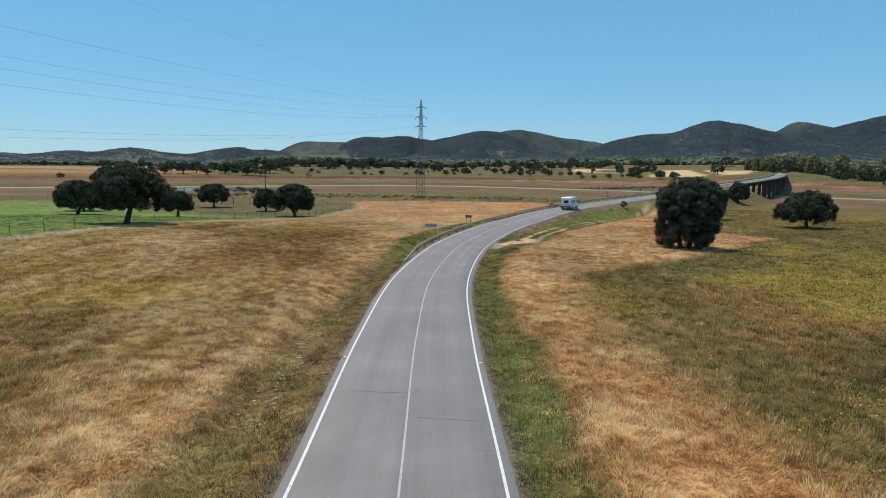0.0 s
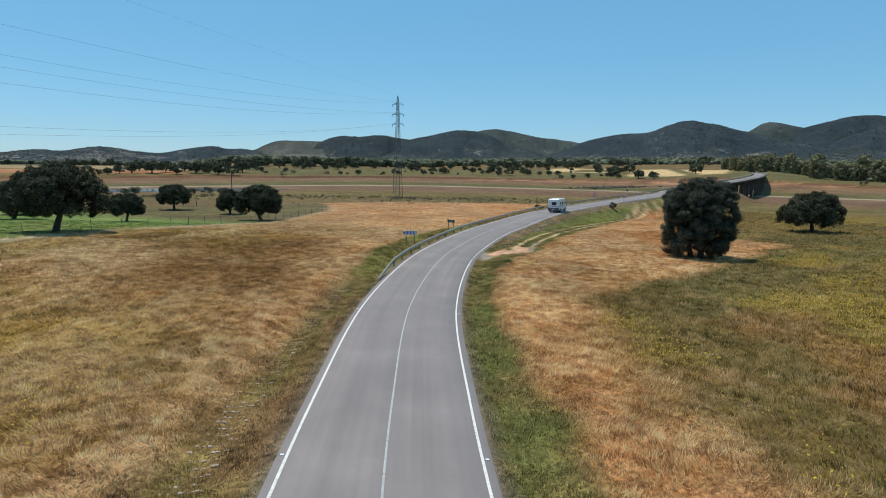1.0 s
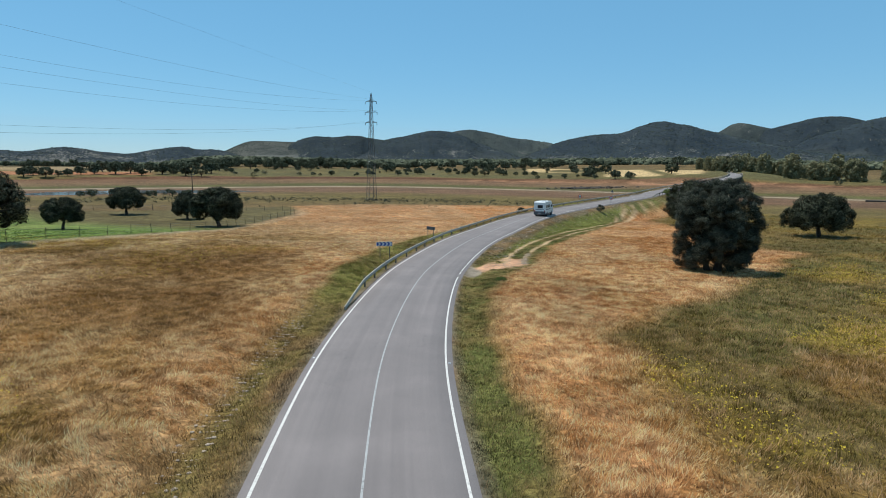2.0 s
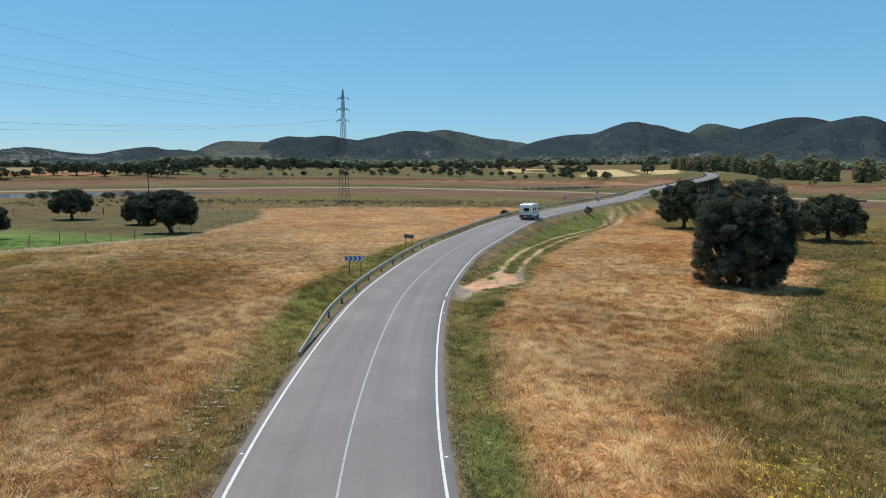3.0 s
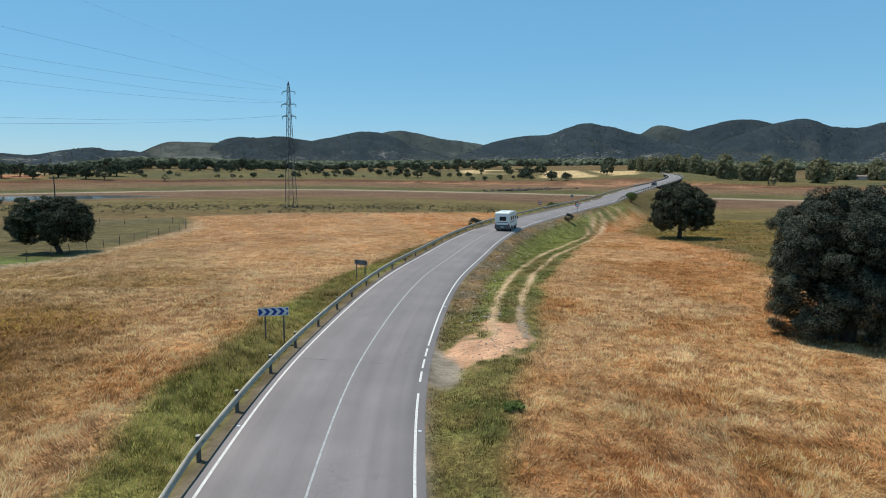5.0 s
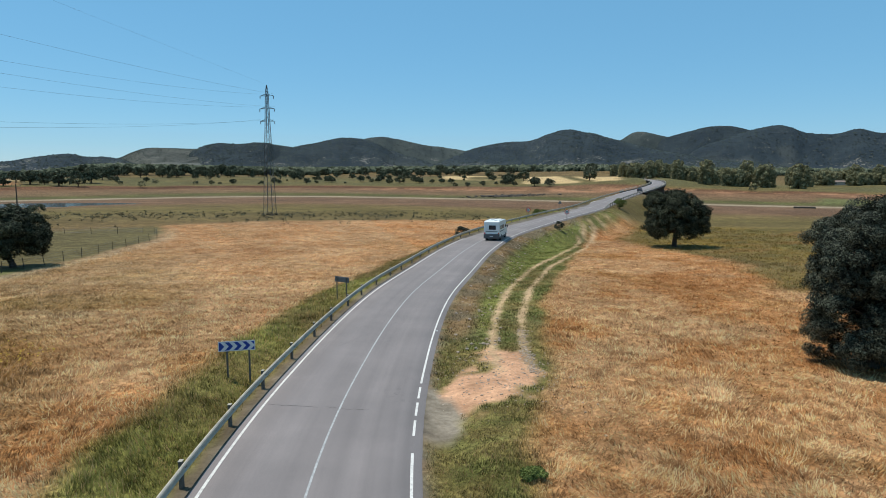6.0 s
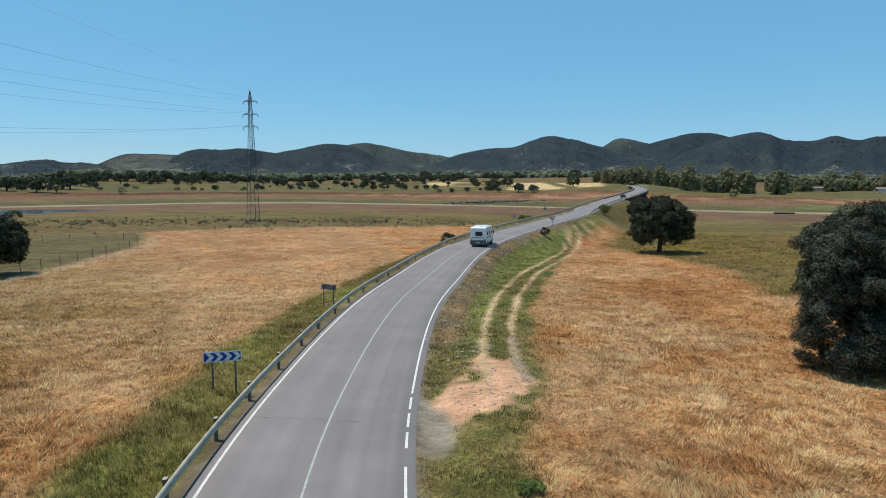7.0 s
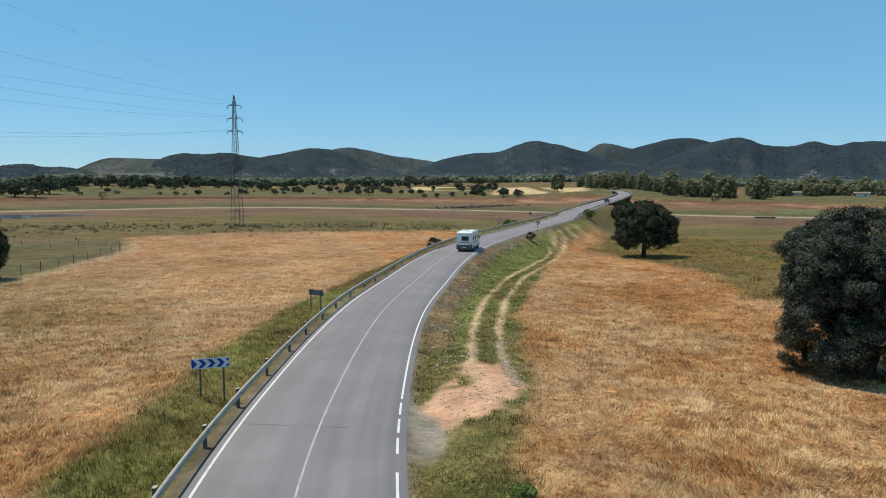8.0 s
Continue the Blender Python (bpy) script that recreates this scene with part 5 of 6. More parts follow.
def small_car():
    root = new("car")
    tagged(root, "small dark hatchback car standing on the bridge approach", "car")
    W, L = 1.72, 4.0
    prof = [(0.05, 0.28), (L - 0.1, 0.28), (L, 0.62), (L - 0.9, 0.86), (L - 1.5, 1.42), (1.0, 1.47), (0.25, 1.3), (0.0, 0.85)]
    bm = bmesh.new()
    a = [bm.verts.new((-W / 2, y, z)) for y, z in prof]
    b = [bm.verts.new((W / 2, y, z)) for y, z in prof]
    bm.faces.new(a), bm.faces.new(b[::-1])
    for q in range(len(prof)):
        bm.faces.new((a[q], b[q], b[(q + 1) % len(prof)], a[(q + 1) % len(prof)]))
    bmesh.ops.recalc_face_normals(bm, faces=bm.faces)
    bmesh.ops.bevel(bm, geom=list(bm.edges), offset=0.08, segments=2, affect="EDGES", profile=0.5)
    part("body", bm, M_GREY, root, "dark grey paintwork")
    part("rear_window", box((1.3, 0.04, 0.42), (0, 0.1, 1.1), 0.02, Matrix.Rotation(radians(-20), 4, "X")), M_GLASS, root)
    for s in (-1, 1):
        part("side_window", box((0.04, 1.7, 0.34), (s * W / 2, 1.5, 1.15), 0.02), M_GLASS, root)
        part("rear_lamp", box((0.2, 0.05, 0.2), (s * 0.7, 0.0, 0.85), 0.02), M_RED, root)
        for y in (0.75, 3.2):
            wh = part("wheel", disc(0.31, 0.2, (s * (W / 2 - 0.1), y, 0.31), (1, 0, 0), 18), M_BLACK, root)
            part("rim", disc(0.19, 0.03, (s * (W / 2 + 0.005), y, 0.31), (1, 0, 0), 14), M_STEEL, wh)
    return root


ci = sample(277.0)
cx_, cy_, cz_ = road_point(ci, 1.6, 0.012)
small_car().matrix_basis = pose(cx_, cy_, cz_, 0, 0, -math.degrees(math.atan2(TG[ci, 0], TG[ci, 1])))


# ---- bridge ----
def bridge():
    root = new("bridge")
    tagged(root, "long concrete road bridge on rows of piers", "bridge", kind="")
    i0, i1 = sample(BRIDGE[0] - 3), sample(BRIDGE[1] + 3)
    part("deck", ribbon("deck", i0, i1, [(-4.6, 0.18), (-4.6, -0.45), (-3.4, -0.85), (3.4, -0.85), (4.6, -0.45), (4.6, 0.18), (4.25, 0.18), (4.25, -0.06), (-4.25, -0.06), (-4.25, 0.18), (-4.6, 0.18)], M_CONCRETE, 4), None, root)
    for s in (-1, 1):
        bm = bmesh.new()
        pts = [Vector(road_point(i, s * 4.42, 0.95)) for i in range(i0, i1, 8)]
        for a, b in zip(pts[:-1], pts[1:]):
            tube(a, b, 0.06, None, 6, bm)
            tube(a - Vector((0, 0, 0.38)), b - Vector((0, 0, 0.38)), 0.045, None, 6, bm)
        rail = part("railing", bm, M_RAIL, root, "pale metal railing")
        me = None
        for p in pts:
            if me is None:
                po = part("baluster", box((0.1, 0.1, 1.0), (0, 0, -0.45)), M_RAIL, rail)
                me = po.data
            else:
                po = new("baluster", me)
                po.parent = rail
            po.location = p
    for i in range(i0 + 16, i1 - 8, 32):
        x, y, z = road_point(i, 0, -1.05)
        g = float(wild_height(np.array([x]), np.array([y]))[0]) - 0.6
        yaw = -math.degrees(math.atan2(TG[i, 0], TG[i, 1]))
        if z - g < 1.0:
            continue
        bent = part("pier", box((8.0, 1.1, 0.9), (0, 0, -0.4), 0.06), M_CONCRETE, root)
        bent.matrix_basis = pose(x, y, z, 0, 0, yaw)
        for o in (-2.7, 2.7):
            sh = part("column", box((1.25, 1.1, z - g - 0.8), (o, 0, -0.8 - (z - g - 0.8) / 2), 0.06), M_CONCRETE, bent)
    for i, s in ((i0 + 2, -1), (i1 - 4, 1)):
        x, y, z = road_point(i, 0, -1.4)
        ab = part("abutment", box((9.0, 2.0, 3.0), (0, 0, -1.5), 0.1), M_CONCRETE, root)
        ab.matrix_basis = pose(x, y, z, 0, 0, -math.degrees(math.atan2(TG[i, 0], TG[i, 1])))
    return root


bridge()


# ---- pasture fence ----
def fence(pts, label):
    root = new("wire_fence")
    tagged(root, label, "fence")
    P = spline([(x, y, 0.0) for x, y in pts], 4.6)
    tops, me = [], None
    rs = np.random.RandomState(5)
    for x, y, _ in P:
        z = ground_z(x, y)
        if me is None:
            po = part("post", tube((0, 0, -0.3), (0, 0, 1.35), 0.045, 0.035, 7), M_WOODPOST, root)
            me = po.data
        else:
            po = new("post", me)
            po.parent = root
        po.matrix_basis = pose(x, y, z, rs.uniform(-5, 5), rs.uniform(-6, 6), rs.uniform(0, 90))
        tops.append(Vector((x, y, z)))
    for h in (0.35, 0.65, 0.95, 1.25):
        bm = bmesh.new()
        for a, b in zip(tops[:-1], tops[1:]):
            tube(a + Vector((0, 0, h)), b + Vector((0, 0, h)), 0.008, None, 4, bm)
        part("wire", bm, M_WIRE, root)
    return root


fence([(-60, 40), (-54, 52), (-47.2, 67), (-43.8, 84), (-37.8, 100), (-34, 115), (-30.5, 128), (-29, 142), (-26.5, 158), (-24, 176), (-27, 188)], "old wire fence on thin leaning posts round the pasture")
fence([(-120, 176), (-95, 180), (-70, 184), (-48, 187), (-27, 188)], "far wire fence on thin posts closing the pasture")


# ---- utility pole and gate on the pasture ----
def utility_pole(x, y):
    root = new("utility_pole")
    tagged(root, "slim grey utility pole with a short crossarm", "utility pole")
    part("pole", tube((0, 0, -0.4), (0, 0, 9.4), 0.16, 0.1, 8), M_WOODPOST, root)
    arm = part("crossarm", box((1.7, 0.1, 0.12), (0, 0.12, 8.9), 0.01), M_LATTICE, root)
    for q in (-0.75, 0, 0.75):
        part("insulator", tube((q, 0.12, 8.95), (q, 0.12, 9.25), 0.05, 0.03, 8), M_GREY, arm)
    root.matrix_basis = pose(x, y, ground_z(x, y), 0, 0, 20)


utility_pole(-55.5, 200)


def field_gate(x, y, yaw):
    root = new("field_gate")
    tagged(root, "rusty tubular field gate closed between posts", "gate")
    for q in (-1.8, 1.8):
        part("post", tube((q, 0, -0.3), (q, 0, 1.6), 0.08, 0.07, 8), M_WOODPOST, root)
    for z in (0.25, 0.55, 0.85, 1.2):
        part("rail", tube((-1.72, 0, z), (1.72, 0, z), 0.025, None, 6), M_TILE, root)
    for q in (-1.7, 0, 1.7):
        part("upright", tube((q, 0, 0.25), (q, 0, 1.2), 0.025, None, 6), M_TILE, root)
    root.matrix_basis = pose(x, y, ground_z(x, y), 0, 0, yaw)


field_gate(-62.5, 184.6, 4)


# ---- far trees ----
FAR_OAK = "dark holm oak standing on the far side of the valley"
far_models = []
for k, (w, h, low) in enumerate(((8.5, 6.2, 0.4), (7.0, 6.0, 0.5), (9.5, 6.8, 0.6), (6.0, 5.0, 0.1))):
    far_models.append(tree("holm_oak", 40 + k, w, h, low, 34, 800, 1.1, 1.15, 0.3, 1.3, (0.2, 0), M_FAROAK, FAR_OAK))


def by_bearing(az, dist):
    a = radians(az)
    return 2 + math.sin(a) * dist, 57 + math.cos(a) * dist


rt = np.random.RandomState(77)
placed = 0


def put_far(model, x, y, scale, label=FAR_OAK, group="far bank oaks"):
    global placed
    t = model if model.name not in used_models else copy_thing(model, Matrix())
    used_models.add(model.name)
    t.scale = (1, 1, 1)
    stand(t, x, y, rt.uniform(0, 360), scale, 0.1)
    tagged(t, label, group=group)
    placed += 1


used_models = set()
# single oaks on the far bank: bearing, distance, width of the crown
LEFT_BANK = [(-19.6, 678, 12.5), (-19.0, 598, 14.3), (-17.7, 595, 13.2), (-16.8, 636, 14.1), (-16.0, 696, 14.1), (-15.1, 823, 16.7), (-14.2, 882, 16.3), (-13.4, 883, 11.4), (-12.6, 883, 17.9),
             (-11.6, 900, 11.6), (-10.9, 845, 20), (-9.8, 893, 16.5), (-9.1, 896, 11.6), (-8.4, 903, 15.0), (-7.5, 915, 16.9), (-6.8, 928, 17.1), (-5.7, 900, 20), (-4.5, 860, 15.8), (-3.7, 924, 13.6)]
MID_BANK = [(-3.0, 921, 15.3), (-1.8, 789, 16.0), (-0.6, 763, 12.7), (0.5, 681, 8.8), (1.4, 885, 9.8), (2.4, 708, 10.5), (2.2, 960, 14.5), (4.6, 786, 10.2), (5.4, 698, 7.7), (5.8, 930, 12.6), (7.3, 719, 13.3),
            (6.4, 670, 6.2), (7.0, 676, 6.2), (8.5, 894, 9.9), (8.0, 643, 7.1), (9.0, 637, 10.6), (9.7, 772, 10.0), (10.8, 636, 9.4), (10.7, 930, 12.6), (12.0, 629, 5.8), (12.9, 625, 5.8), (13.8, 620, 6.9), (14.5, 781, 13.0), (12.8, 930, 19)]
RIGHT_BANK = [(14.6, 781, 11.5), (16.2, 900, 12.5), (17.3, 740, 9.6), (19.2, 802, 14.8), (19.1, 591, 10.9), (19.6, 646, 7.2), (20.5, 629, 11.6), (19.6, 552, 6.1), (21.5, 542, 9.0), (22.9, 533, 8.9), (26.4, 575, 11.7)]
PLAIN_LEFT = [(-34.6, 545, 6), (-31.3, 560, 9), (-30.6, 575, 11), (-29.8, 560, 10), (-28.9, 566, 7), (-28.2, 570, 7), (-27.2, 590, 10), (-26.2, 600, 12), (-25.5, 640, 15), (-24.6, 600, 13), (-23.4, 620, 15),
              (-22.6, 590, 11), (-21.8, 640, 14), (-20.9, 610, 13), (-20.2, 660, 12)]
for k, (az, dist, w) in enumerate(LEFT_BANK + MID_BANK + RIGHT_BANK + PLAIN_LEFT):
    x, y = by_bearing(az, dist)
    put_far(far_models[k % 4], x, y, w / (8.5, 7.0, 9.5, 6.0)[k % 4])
# looser rows along and behind the crest
while placed < 225:
    az, dist = rt.uniform(-38, 32), 800 + 620 * rt.rand() ** 1.4
    x, y = by_bearing(az, dist)
    d, _, _ = lateral(np.array([x]), np.array([y]))
    u = float(basin(np.array([x]), np.array([y]))[0])
    dens = float(vnoise(np.array([x]), np.array([y]), 130, 2, 131)[0])
    if u < (1330 if az < -21 else 880 if az < 13 else 1010) or abs(d[0]) < 14 or dens < 0.3 + 0.16 * rt.rand():
        continue
    put_far(far_models[rt.randint(4)], x, y, rt.uniform(1.0, 1.8))


# small oaks scattered over the slope of the far bank
while placed < 298:
    az, dist = rt.uniform(-21, 24), rt.uniform(560, 880)
    x, y = by_bearing(az, dist)
    u = float(basin(np.array([x]), np.array([y]))[0])
    if not 722 < u < 900 or float(vnoise(np.array([x]), np.array([y]), 60, 2, 133)[0]) < 0.45 + 0.2 * rt.rand() or (az > 20 and u > 760):
        continue
    put_far(far_models[rt.randint(4)], x, y, rt.uniform(0.35, 0.95))


def far_wood(name, n, az0, az1, d0, d1, size, material, label, dens_seed, cut, hill_lift=False):
    """A far wood or scrub of small clumped crowns, too many to count."""
    rs = np.random.RandomState(dens_seed)
    az = np.radians(rs.uniform(az0, az1, n * 3))
    dist = np.sqrt(rs.uniform(d0 ** 2, d1 ** 2, n * 3))
    x, y = 2 + np.sin(az) * dist, 57 + np.cos(az) * dist
    keep = (vnoise(x, y, 160, 3, dens_seed) > cut) & (basin(x, y) > 1020) & ((np.degrees(az) > -22) | (dist > 1500))
    x, y, dist = x[keep][:n], y[keep][:n], dist[keep][:n]
    z = ground_height(x, y)
    # crown: an uneven low clump of facets
    bm = bmesh.new()
    bmesh.ops.create_icosphere(bm, subdivisions=1, radius=1.0)
    bv = np.array([v.co[:] for v in bm.verts])
    bf = np.array([[v.index for v in f.verts] for f in bm.faces])
    bm.free()
    s = size * rs.uniform(0.6, 1.35, len(x))
    bumps = 1 + rs.uniform(-0.3, 0.3, (len(x), len(bv)))
    V = bv[None] * bumps[..., None] * s[:, None, None] * np.array([1.05, 1.05, 0.95])
    V = V + np.stack([x, y, z + s * 0.75], 1)[:, None]
    F = bf[None] + (np.arange(len(x)) * len(bv))[:, None, None]
    ob = new(name, array_mesh(name, V.reshape(-1, 3), F.reshape(-1, 3), material))
    return tagged(ob, label, "woodland", kind="stuff")


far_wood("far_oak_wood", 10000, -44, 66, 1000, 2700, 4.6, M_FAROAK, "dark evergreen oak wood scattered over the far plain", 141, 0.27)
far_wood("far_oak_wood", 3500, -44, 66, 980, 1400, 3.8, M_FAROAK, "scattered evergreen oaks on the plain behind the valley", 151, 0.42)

# riverside trees by the bridge
RIVER = "tall olive-green riverside tree with an open crown"
river_models = [tree("riverside_tree", 60 + k, w, h, low, 40, 2800, 2.2, 1.25, 0.4, 4.0, (0.3, 0), M_RIVER, RIVER, 1, 900, PILLAR) for k, (w, h, low) in enumerate(((12, 15, -0.8), (14, 19, -0.8), (13, 11, -0.8)))]
RIVERSIDE = [(28.6, 720, 0, 1.0), (29.6, 700, 1, 0.9), (30.6, 680, 2, 1.2), (31.4, 660, 0, 1.05), (32.2, 650, 1, 0.85), (33.0, 640, 0, 1.0), (33.8, 620, 1, 0.95), (34.5, 610, 0, 1.0), (35.2, 600, 2, 1.2), (35.9, 560, 1, 1.0), (36.6, 570, 0, 1.0), (37.3, 560, 1, 0.9), (38.0, 560, 1, 0.95), (38.7, 570, 2, 1.2),
             (39.4, 545, 1, 1.15), (40.1, 545, 0, 1.25), (40.7, 560, 1, 1.1), (42.8, 560, 0, 1.1), (43.4, 575, 2, 1.1), (44.2, 620, 2, 1.0), (44.8, 640, 2, 1.1), (45.4, 640, 2, 1.0), (46.1, 650, 2, 1.1), (46.8, 640, 2, 1.1), (47.5, 660, 2, 1.1), (48.2, 640, 2, 1.1), (48.9, 660, 2, 0.9), (49.8, 660, 2, 1.0), (50.6, 650, 2, 1.1), (51.4, 680, 2, 1.0), (52.2, 650, 2, 1.1), (53.2, 660, 2, 1.1)]
used_models.clear()
for az, dist, k, sc in RIVERSIDE:
    x, y = by_bearing(az + rt.uniform(-0.3, 0.3), dist + rt.uniform(-35, 45))
    put_far(river_models[k], x, y, sc * rt.uniform(0.75, 1.15), RIVER, "riverside trees")
    if az > 29.5:
        x, y = by_bearing(az + rt.uniform(-0.5, 0.5), dist + rt.uniform(40, 110))
        put_far(river_models[rt.randint(3)], x, y, rt.uniform(0.55, 0.95), RIVER, "riverside trees")


# ---- farm buildings ----
def shed(x, y, w, l_, h, yaw, roofm, wallm, label):
    root = new("farm_building")
    tagged(root, label, "building")
    part("wall", box((w, l_, h), (0, 0, h / 2), 0.02), wallm, root)
    bm = bmesh.new()
    o = 0.5
    pr = [(-w / 2 - o, h - 0.1), (0, h + w * 0.16), (w / 2 + o, h - 0.1), (w / 2 + o, h + 0.1), (0, h + w * 0.16 + 0.2), (-w / 2 - o, h + 0.1)]
    a = [bm.verts.new((px, -l_ / 2 - o, pz)) for px, pz in pr]
    b = [bm.verts.new((px, l_ / 2 + o, pz)) for px, pz in pr]
    bm.faces.new((a[0], a[1], a[4], a[5])), bm.faces.new((a[1], a[2], a[3], a[4]))
    bm.faces.new((b[5], b[4], b[1], b[0])), bm.faces.new((b[4], b[3], b[2], b[1]))
    for q in range(6):
        bm.faces.new((a[q], b[q], b[(q + 1) % 6], a[(q + 1) % 6]))
    bmesh.ops.recalc_face_normals(bm, faces=bm.faces)
    part("roof", bm, roofm, root)
    for k in range(max(2, int(l_ / 8))):
        part("window", box((0.08, 1.6, 1.1), (-w / 2 - 0.03, -l_ / 2 + 3 + k * 7.5, h * 0.6), 0.02), M_GLASS, root)
    part("door", box((1.4, 0.08, 2.2), (0, -l_ / 2 - 0.03, 1.1), 0.02), M_GREY, root)
    root.matrix_basis = pose(x, y, ground_z(x, y) - 0.3, 0, 0, yaw)
    return root


WHITE_SHED, HOUSE = "long low white farm shed among the far oaks", "whitewashed farmhouse behind the riverside trees"
for az, dist, w, l_, h, yaw, rm, lab in ((2.2, 1165, 12, 52, 4.5, 80, M_ROOF, WHITE_SHED), (-2.25, 1165, 10, 20, 4.5, 85, M_ROOF, WHITE_SHED), (38.9, 600, 7, 12, 3.4, 60, M_ROOF, HOUSE), (45.6, 640, 7, 20, 3.0, 50, M_TILE, HOUSE), (50.2, 630, 7, 11, 3.2, 40, M_TILE, HOUSE), (52.0, 700, 9, 20, 4.0, 40, M_TILE, HOUSE)):
    x, y = by_bearing(az, dist)
    shed(x, y, w, l_, h, yaw, rm, M_WALLW, lab)

# ---- water left in the valley ----
bm = bmesh.new()
bmesh.ops.create_circle(bm, cap_ends=True, segments=40, radius=1.0, matrix=Matrix.Translation((-124, 358, -3.3)) @ Matrix.Rotation(0.5, 4, "Z") @ Matrix.Diagonal((58, 44, 1, 1)))
tagged(part("water", bm, M_WATER), "shallow grey-blue water left in the dry reservoir", "water", kind="structure")


# ---- shrubs and stones ----
def shrub(name, x, y, wide, tall, seed, label, leafm=M_SHRUB, leaves=1500, size=0.14):
    rs = np.random.RandomState(seed)
    root = new(name)
    tagged(root, label, "shrub")
    pts, nr, c, r = crown_points(rs, wide * 0.8, tall * 0.9, 0.05, 18, leaves, wide * 0.16)
    v, f = leaf_quads(rs, pts, nr, size)
    part("crown", array_mesh("crown", v, f, leafm), None, root)
    bm = bmesh.new()
    for k in range(7):
        tube((rs.uniform(-0.08, 0.08), rs.uniform(-0.08, 0.08), -0.1), c[k % len(c)], 0.025, 0.008, 5, bm)
    part("stem", bm, M_BARK, root)
    return stand(root, x, y, rs.uniform(0, 360), 1.0, 0.02)


shrub("shrub", 29.3, 158.5, 3.2, 2.0, 1, "dark rounded shrub behind the guardrail", M_OAK, 3500, 0.16)
shrub("shrub", 47.2, 158.5, 1.9, 1.6, 2, "small dark bush below the road's edge", M_OAK, 2200, 0.14)
shrub("shrub", 76.0, 238.0, 6.0, 3.0, 3, "bright green bush behind the guardrail", M_SHRUB, 2600, 0.28)
shrub("shrub", 83.2, 202.0, 4.2, 2.8, 4, "green bush at the end of the steel rail", M_SHRUB, 3000, 0.2)
for k in range(11):
    shrub("shrub", -128 + 4.4 * k + 2 * math.sin(k * 5), 288 + 7 * math.sin(k * 2.3), 4.5 + 1.5 * math.sin(k * 1.7), 2.4 + 0.6 * math.sin(k), 70 + k, "low grey-dark scrub on the shore of the valley", M_FAROAK, 260, 0.7)
shrub("weed_clump", 9.0, 73.3, 0.9, 0.34, 5, "leafy green weed clump on the verge", M_SHRUB, 2200, 0.1)


def scatter_rocks(name, n, sampler, smin, smax, material, label):
    rs = np.random.RandomState(31)
    bm = bmesh.new()
    bmesh.ops.create_icosphere(bm, subdivisions=1, radius=1.0)
    bv = np.array([v.co[:] for v in bm.verts])
    bf = np.array([[v.index for v in q.verts] for q in bm.faces])
    bm.free()
    x, y = sampler(rs, n)
    z = ground_height(x, y)
    bf = bf[:, ::-1] if np.dot(np.cross(bv[bf[0, 1]] - bv[bf[0, 0]], bv[bf[0, 2]] - bv[bf[0, 0]]), bv[bf[0]].sum(axis=0)) < 0 else bf
    s = smin + (smax - smin) * rs.rand(n) ** 2.5
    V = bv[None] * (1 + rs.uniform(-0.35, 0.35, (n, len(bv))))[..., None] * s[:, None, None] * np.array([1.1, 0.95, 0.7]) + np.stack([x, y, z + s * 0.15], 1)[:, None]
    F = bf[None] + (np.arange(n) * len(bv))[:, None, None]
    return tagged(new(name, array_mesh(name, V.reshape(-1, 3), F.reshape(-1, 3), material)), label, "stones", kind="stuff")


def on_road(lo, hi, y0, y1):
    def f(rs, n):
        i = rs.randint(sample(y0), sample(y1), n)
        d = rs.uniform(lo, hi, n)
        return CL[i, 0] + NR[i, 0] * d, CL[i, 1] + NR[i, 1] * d
    return f


scatter_rocks("bank_stones", 700, on_road(4.0, 7.6, 90, 178), 0.02, 0.15, M_STONE, "loose pale stones on the bare road bank")
scatter_rocks("ditch_stones", 900, on_road(-6.6, -5.3, 24, 64), 0.02, 0.09, M_STONE, "loose stones lying in the ditch")
scatter_rocks("track_stones", 800, lambda rs, n: (11.5 + rs.normal(0, 1.8, n), 83.5 + rs.normal(0, 2.4, n)), 0.015, 0.06, M_STONE, "small stones on the dirt field entry")


scatter_rocks("rut_stones", 420, lambda rs, n: (lambda t: (np.interp(t, [84, 88, 92, 97], [13.3, 14.3, 15.6, 17.4]) + rs.normal(0, 0.22, n), t))(rs.uniform(83.5, 93, n)), 0.02, 0.08, M_STONE, "pale stones filling the stony wheel rut")
scatter_rocks("valley_rocks", 260, lambda rs, n: (148 + rs.normal(0, 15, n), 476 + rs.normal(0, 4.5, n)), 0.3, 1.5, M_WOODPOST, "dark boulders on the bank of the dry valley")
SLOPE_SHRUBS = [(-14.7, 629, 5.8), (-13.1, 604, 9.0), (-12.1, 648, 8.0), (-8.9, 656, 6.1), (-7.9, 740, 9.0), (18.3, 767, 5.7), (17.7, 651, 3.6), (39.8, 484, 6.3)]
for k, (az, dist, w) in enumerate(SLOPE_SHRUBS):
    x, y = by_bearing(az, dist)
    shrub("shrub", x, y, w, w * 0.6, 90 + k, "low dark shrub on the grassy slope", M_FAROAK, 260, 0.8)


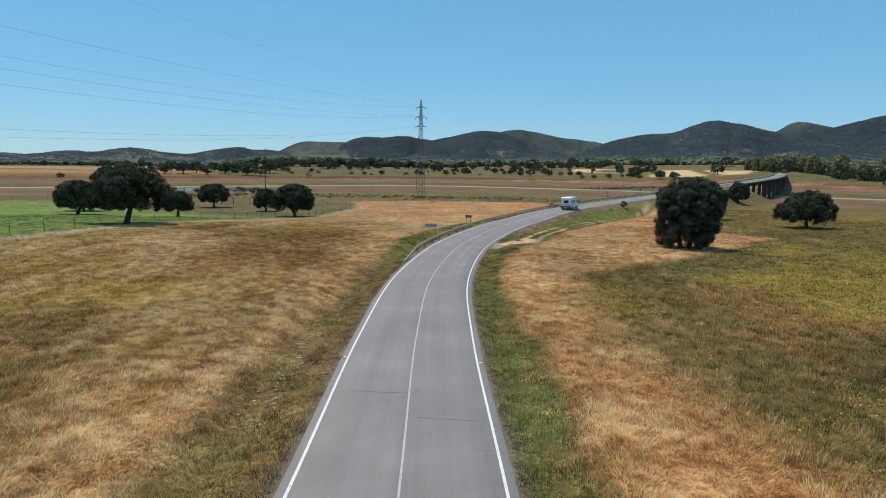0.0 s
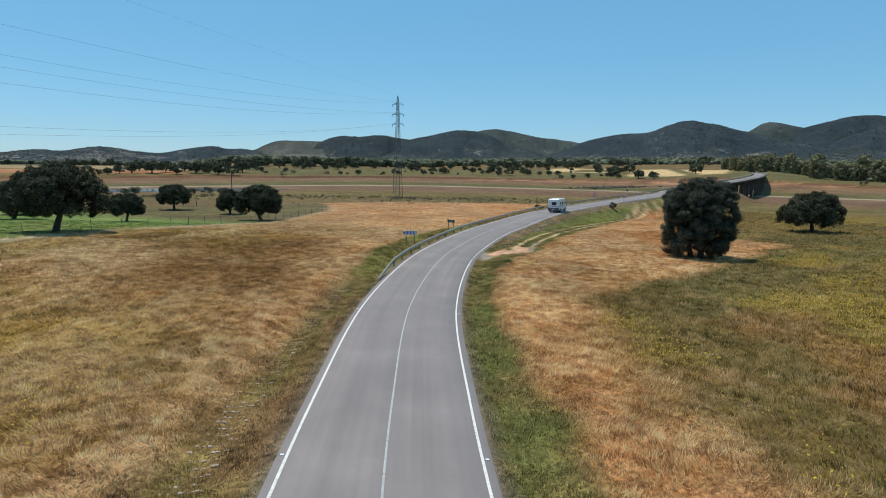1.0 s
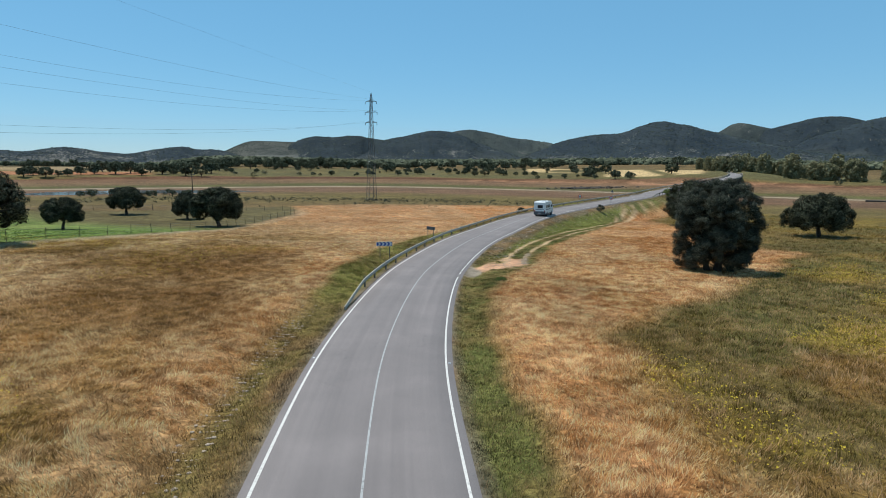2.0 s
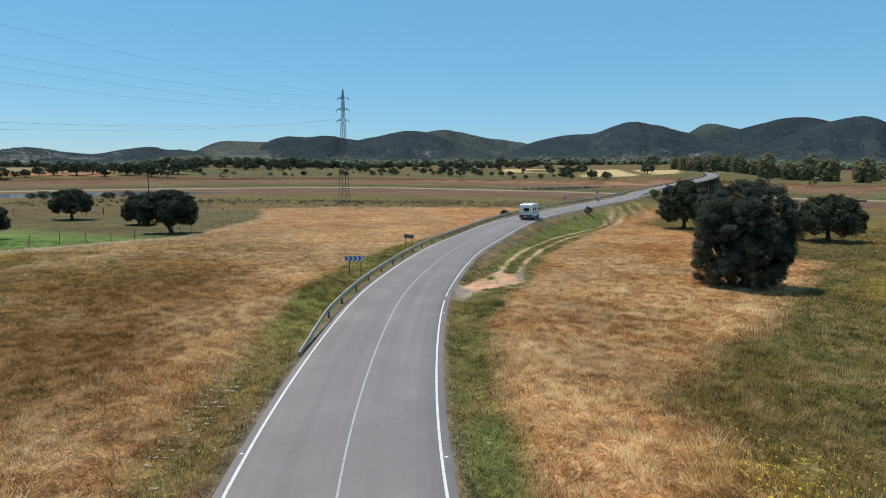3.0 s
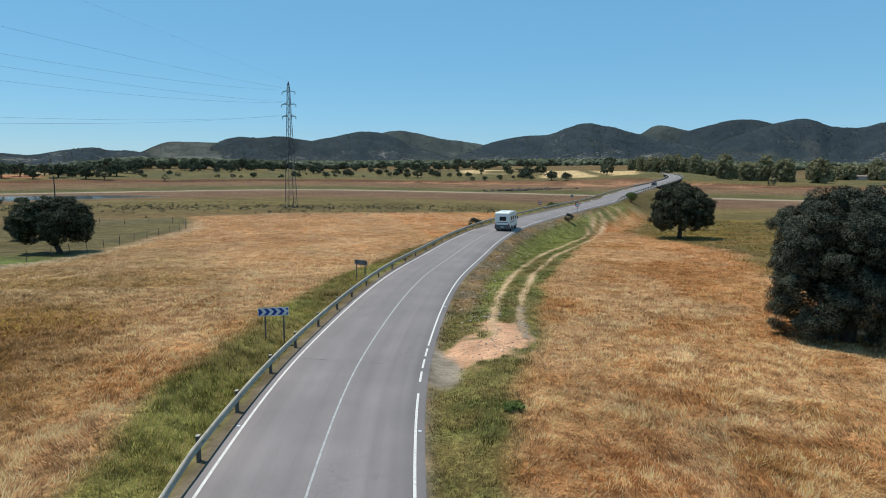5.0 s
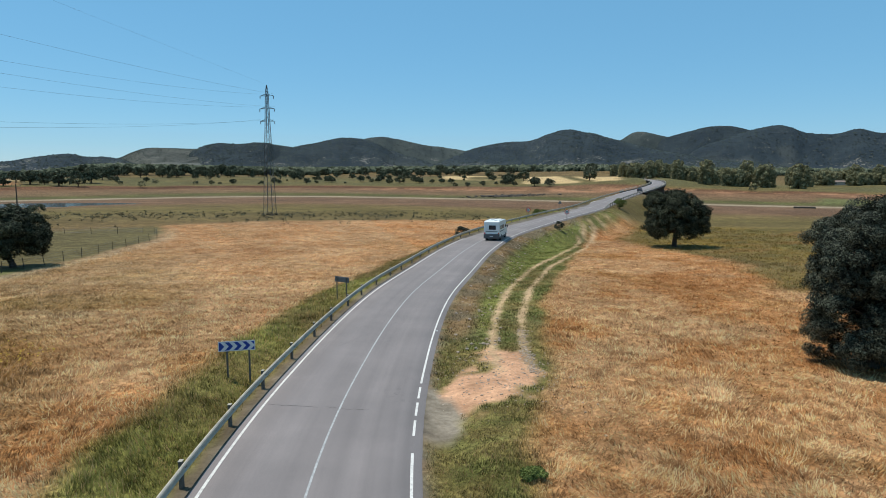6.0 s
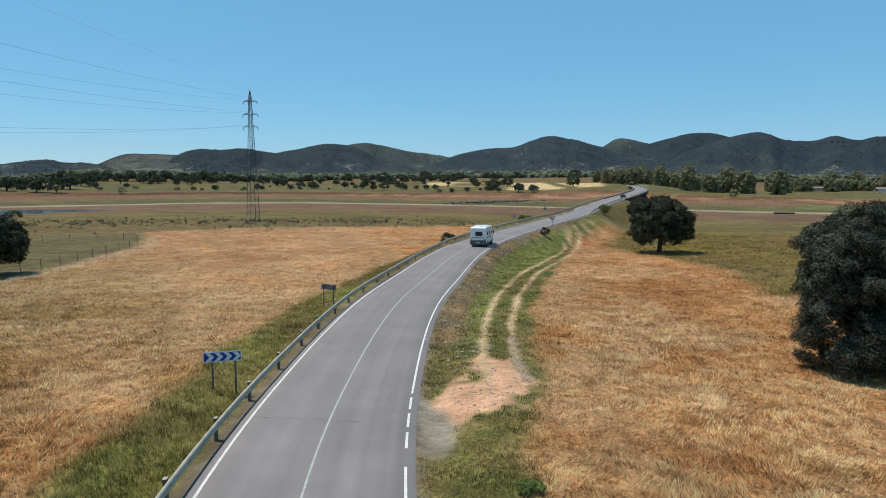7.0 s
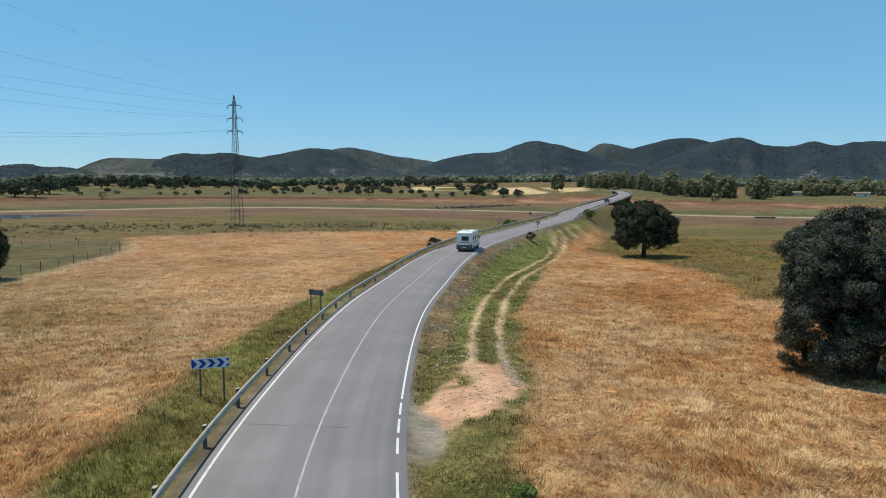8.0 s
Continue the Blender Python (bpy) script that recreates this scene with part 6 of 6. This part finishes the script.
# ---- grass ----
def grass(name, n, pick, height, width, blades, label, seed, lodge, jitter=0.25, pale=0.16):
    """Tufts of thin blades whose colour follows the land cover at their root."""
    rs = np.random.RandomState(seed)
    xs, ys = [], []
    have = 0
    while have < n:
        x, y = rs.uniform(-80, 95, 400000), rs.uniform(13, 225, 400000)
        away = np.hypot(x - 1, np.maximum(0, y - 57))
        away = np.maximum(17, away)
        keep = rs.rand(len(x)) < (17 / away) ** 1.55
        x, y = x[keep], y[keep]
        c, tall, bare, mw, vg, pw, far = cover(x, y)
        d, _, _ = lateral(x, y)
        p = pick(mw, vg, pw, far, x, y) * (1 - smoothstep(0.3, 0.6, bare)) * (np.abs(d) > 3.62)
        ok = rs.rand(len(x)) < p
        xs.append(x[ok]), ys.append(y[ok])
        have += int(ok.sum())
    x, y = np.concatenate(xs)[:n], np.concatenate(ys)[:n]
    z = ground_height(x, y)
    c, tall, _, _, _, _, _ = cover(x, y)
    away = np.maximum(17, np.hypot(x - 1, np.maximum(0, y - 57))) / 17
    lump = vnoise(x, y, 1.6, 2, seed)
    ang = vnoise(x, y, 3.2, 2, seed + 5) * 14.0
    m = n * blades
    rep = lambda v: np.repeat(v, blades, axis=0)
    a = rep(ang) + rs.normal(0, 0.9, m)
    lean = np.abs(rs.normal(lodge, 0.22, m))
    h = rep(tall * np.clip(0.45 + 1.1 * lump, 0.4, 1.5)) * rs.uniform(0.6, 1.15, m) * height
    root = np.stack([rep(x) + rs.normal(0, 0.09, m) * rep(away) ** 0.5, rep(y) + rs.normal(0, 0.09, m) * rep(away) ** 0.5, rep(z) - 0.02], 1)
    tip = root + np.stack([np.cos(a) * lean * h, np.sin(a) * lean * h, h * np.sqrt(np.clip(1 - (lean * 0.8) ** 2, 0.1, 1))], 1)
    b = a + np.pi / 2 + rs.uniform(-0.9, 0.9, m)
    w = (width * rep(away) ** 0.85 * rs.uniform(0.6, 1.3, m))[:, None] * np.stack([np.cos(b), np.sin(b), np.zeros(m)], 1)
    V = np.stack([root - w / 2, root + w / 2, tip], 1).reshape(-1, 3)
    F = np.arange(m * 3).reshape(-1, 3)
    tone = rep(rs.uniform(1 - jitter, 1 + jitter, n) * (0.5 + 0.9 * smoothstep(0.28, 0.72, vnoise(x, y, 0.45, 2, seed + 8))))[:, None] * rs.uniform(0.65, 1.35, m)[:, None] * rep(c)
    dry = rs.rand(m) < pale * rep(0.35 + 1.5 * smoothstep(0.42, 0.68, vnoise(x, y, 0.45, 2, seed + 8)))
    bright = np.clip(rep(c).max(axis=1, keepdims=True) / 0.5, 0.35, 1.0)
    tone[dry] = tone[dry] * 0.35 + (np.array((0.90, 0.56, 0.31)) * 0.9 * bright)[dry]
    # blades run from darker at the foot to paler at the tip, for depth
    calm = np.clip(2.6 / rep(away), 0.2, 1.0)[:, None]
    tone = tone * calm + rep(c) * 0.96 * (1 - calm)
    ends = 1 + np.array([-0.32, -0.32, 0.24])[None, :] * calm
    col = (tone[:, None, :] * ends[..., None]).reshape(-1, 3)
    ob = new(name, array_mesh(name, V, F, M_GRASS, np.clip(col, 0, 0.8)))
    return tagged(ob, label, "grass", kind="stuff")


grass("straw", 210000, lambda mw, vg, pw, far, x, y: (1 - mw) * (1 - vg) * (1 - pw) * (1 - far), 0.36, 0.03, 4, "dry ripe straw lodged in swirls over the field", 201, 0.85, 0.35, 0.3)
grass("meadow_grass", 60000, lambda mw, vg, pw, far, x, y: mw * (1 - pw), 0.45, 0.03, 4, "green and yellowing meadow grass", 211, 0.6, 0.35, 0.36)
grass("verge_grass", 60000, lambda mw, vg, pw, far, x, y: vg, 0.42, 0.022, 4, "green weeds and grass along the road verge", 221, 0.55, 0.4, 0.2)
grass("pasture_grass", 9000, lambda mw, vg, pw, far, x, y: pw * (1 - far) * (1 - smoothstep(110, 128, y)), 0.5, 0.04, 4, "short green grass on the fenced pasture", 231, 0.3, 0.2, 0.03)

# dark tussocks on the plain round the pylon
rs = np.random.RandomState(19)
n = 700
tx = rs.uniform(-110, 60, n)
ty = 243 + rs.normal(0, 14, n)
tz = ground_height(tx, ty)
m = n * 20
rep = lambda v: np.repeat(v, 20, axis=0)
o = rand_unit(rs, m) * np.array([0.5, 0.5, 0.35]) * rep(rs.uniform(0.4, 1.3, n))[:, None]
P = np.stack([rep(tx), rep(ty), rep(tz) + 0.25], 1) + o
v, f = leaf_quads(rs, P, rand_unit(rs, m), 0.28)
tagged(new("tussocks", array_mesh("tussocks", v, f, M_OAK)), "dark rush tussocks dotted over the dry plain", "grass", kind="stuff")

# yellow flowers in the meadow and in patches of the field on the other side
M_YELLOW = plain("yellow_petals", (0.55, 0.40, 0.035), 0.7, 0.0, 0.2, 1.0, 0.2)


def flowers(name, n, x0, x1, y0, y1, meadow, size, seed, cut, label):
    fx, fy = rs.uniform(x0, x1, n * 8), rs.uniform(y0, y1, n * 8)
    mw = cover(fx, fy)[3]
    ok = ((mw > 0.5) == meadow) & (vnoise(fx, fy, 11 if meadow else 9, 3 if meadow else 2, seed) + rs.normal(0, 0.05, n * 8) > cut) & (np.abs(lateral(fx, fy)[0]) > 11)
    fx, fy = fx[ok][:n], fy[ok][:n]
    fz = ground_height(fx, fy) + rs.uniform(0.35, 0.6, len(fx))
    v, f = leaf_quads(rs, np.stack([fx, fy, fz], 1), np.tile(np.array([0.0, -0.3, 0.95]), (len(fx), 1)) + rand_unit(rs, len(fx)) * 0.5, size)
    tagged(new(name, array_mesh(name, v, f, M_YELLOW)), label, "flowers", kind="stuff")


flowers("meadow_flowers", 17000, 9, 60, 18, 88, True, 0.10, 71, 0.56, "small yellow flowers scattered through the meadow")
flowers("field_flowers", 9000, -48, -10, 30, 96, False, 0.10, 61, 0.56, "small yellow flowers in patches of the dry field")

# low dark wall out in the valley
bm = box((9.0, 1.2, 0.9), (0, 0, 0.2), 0.12)
box((8.6, 0.5, 0.2), (0, 0.0, 0.7), 0.05, None, bm)
wall = part("stone_wall", bm, M_WOODPOST)
tagged(wall, "low dark stone wall out in the dry valley", "wall")
wall.matrix_basis = pose(230, 296, ground_z(230, 296), 0, 0, -35)
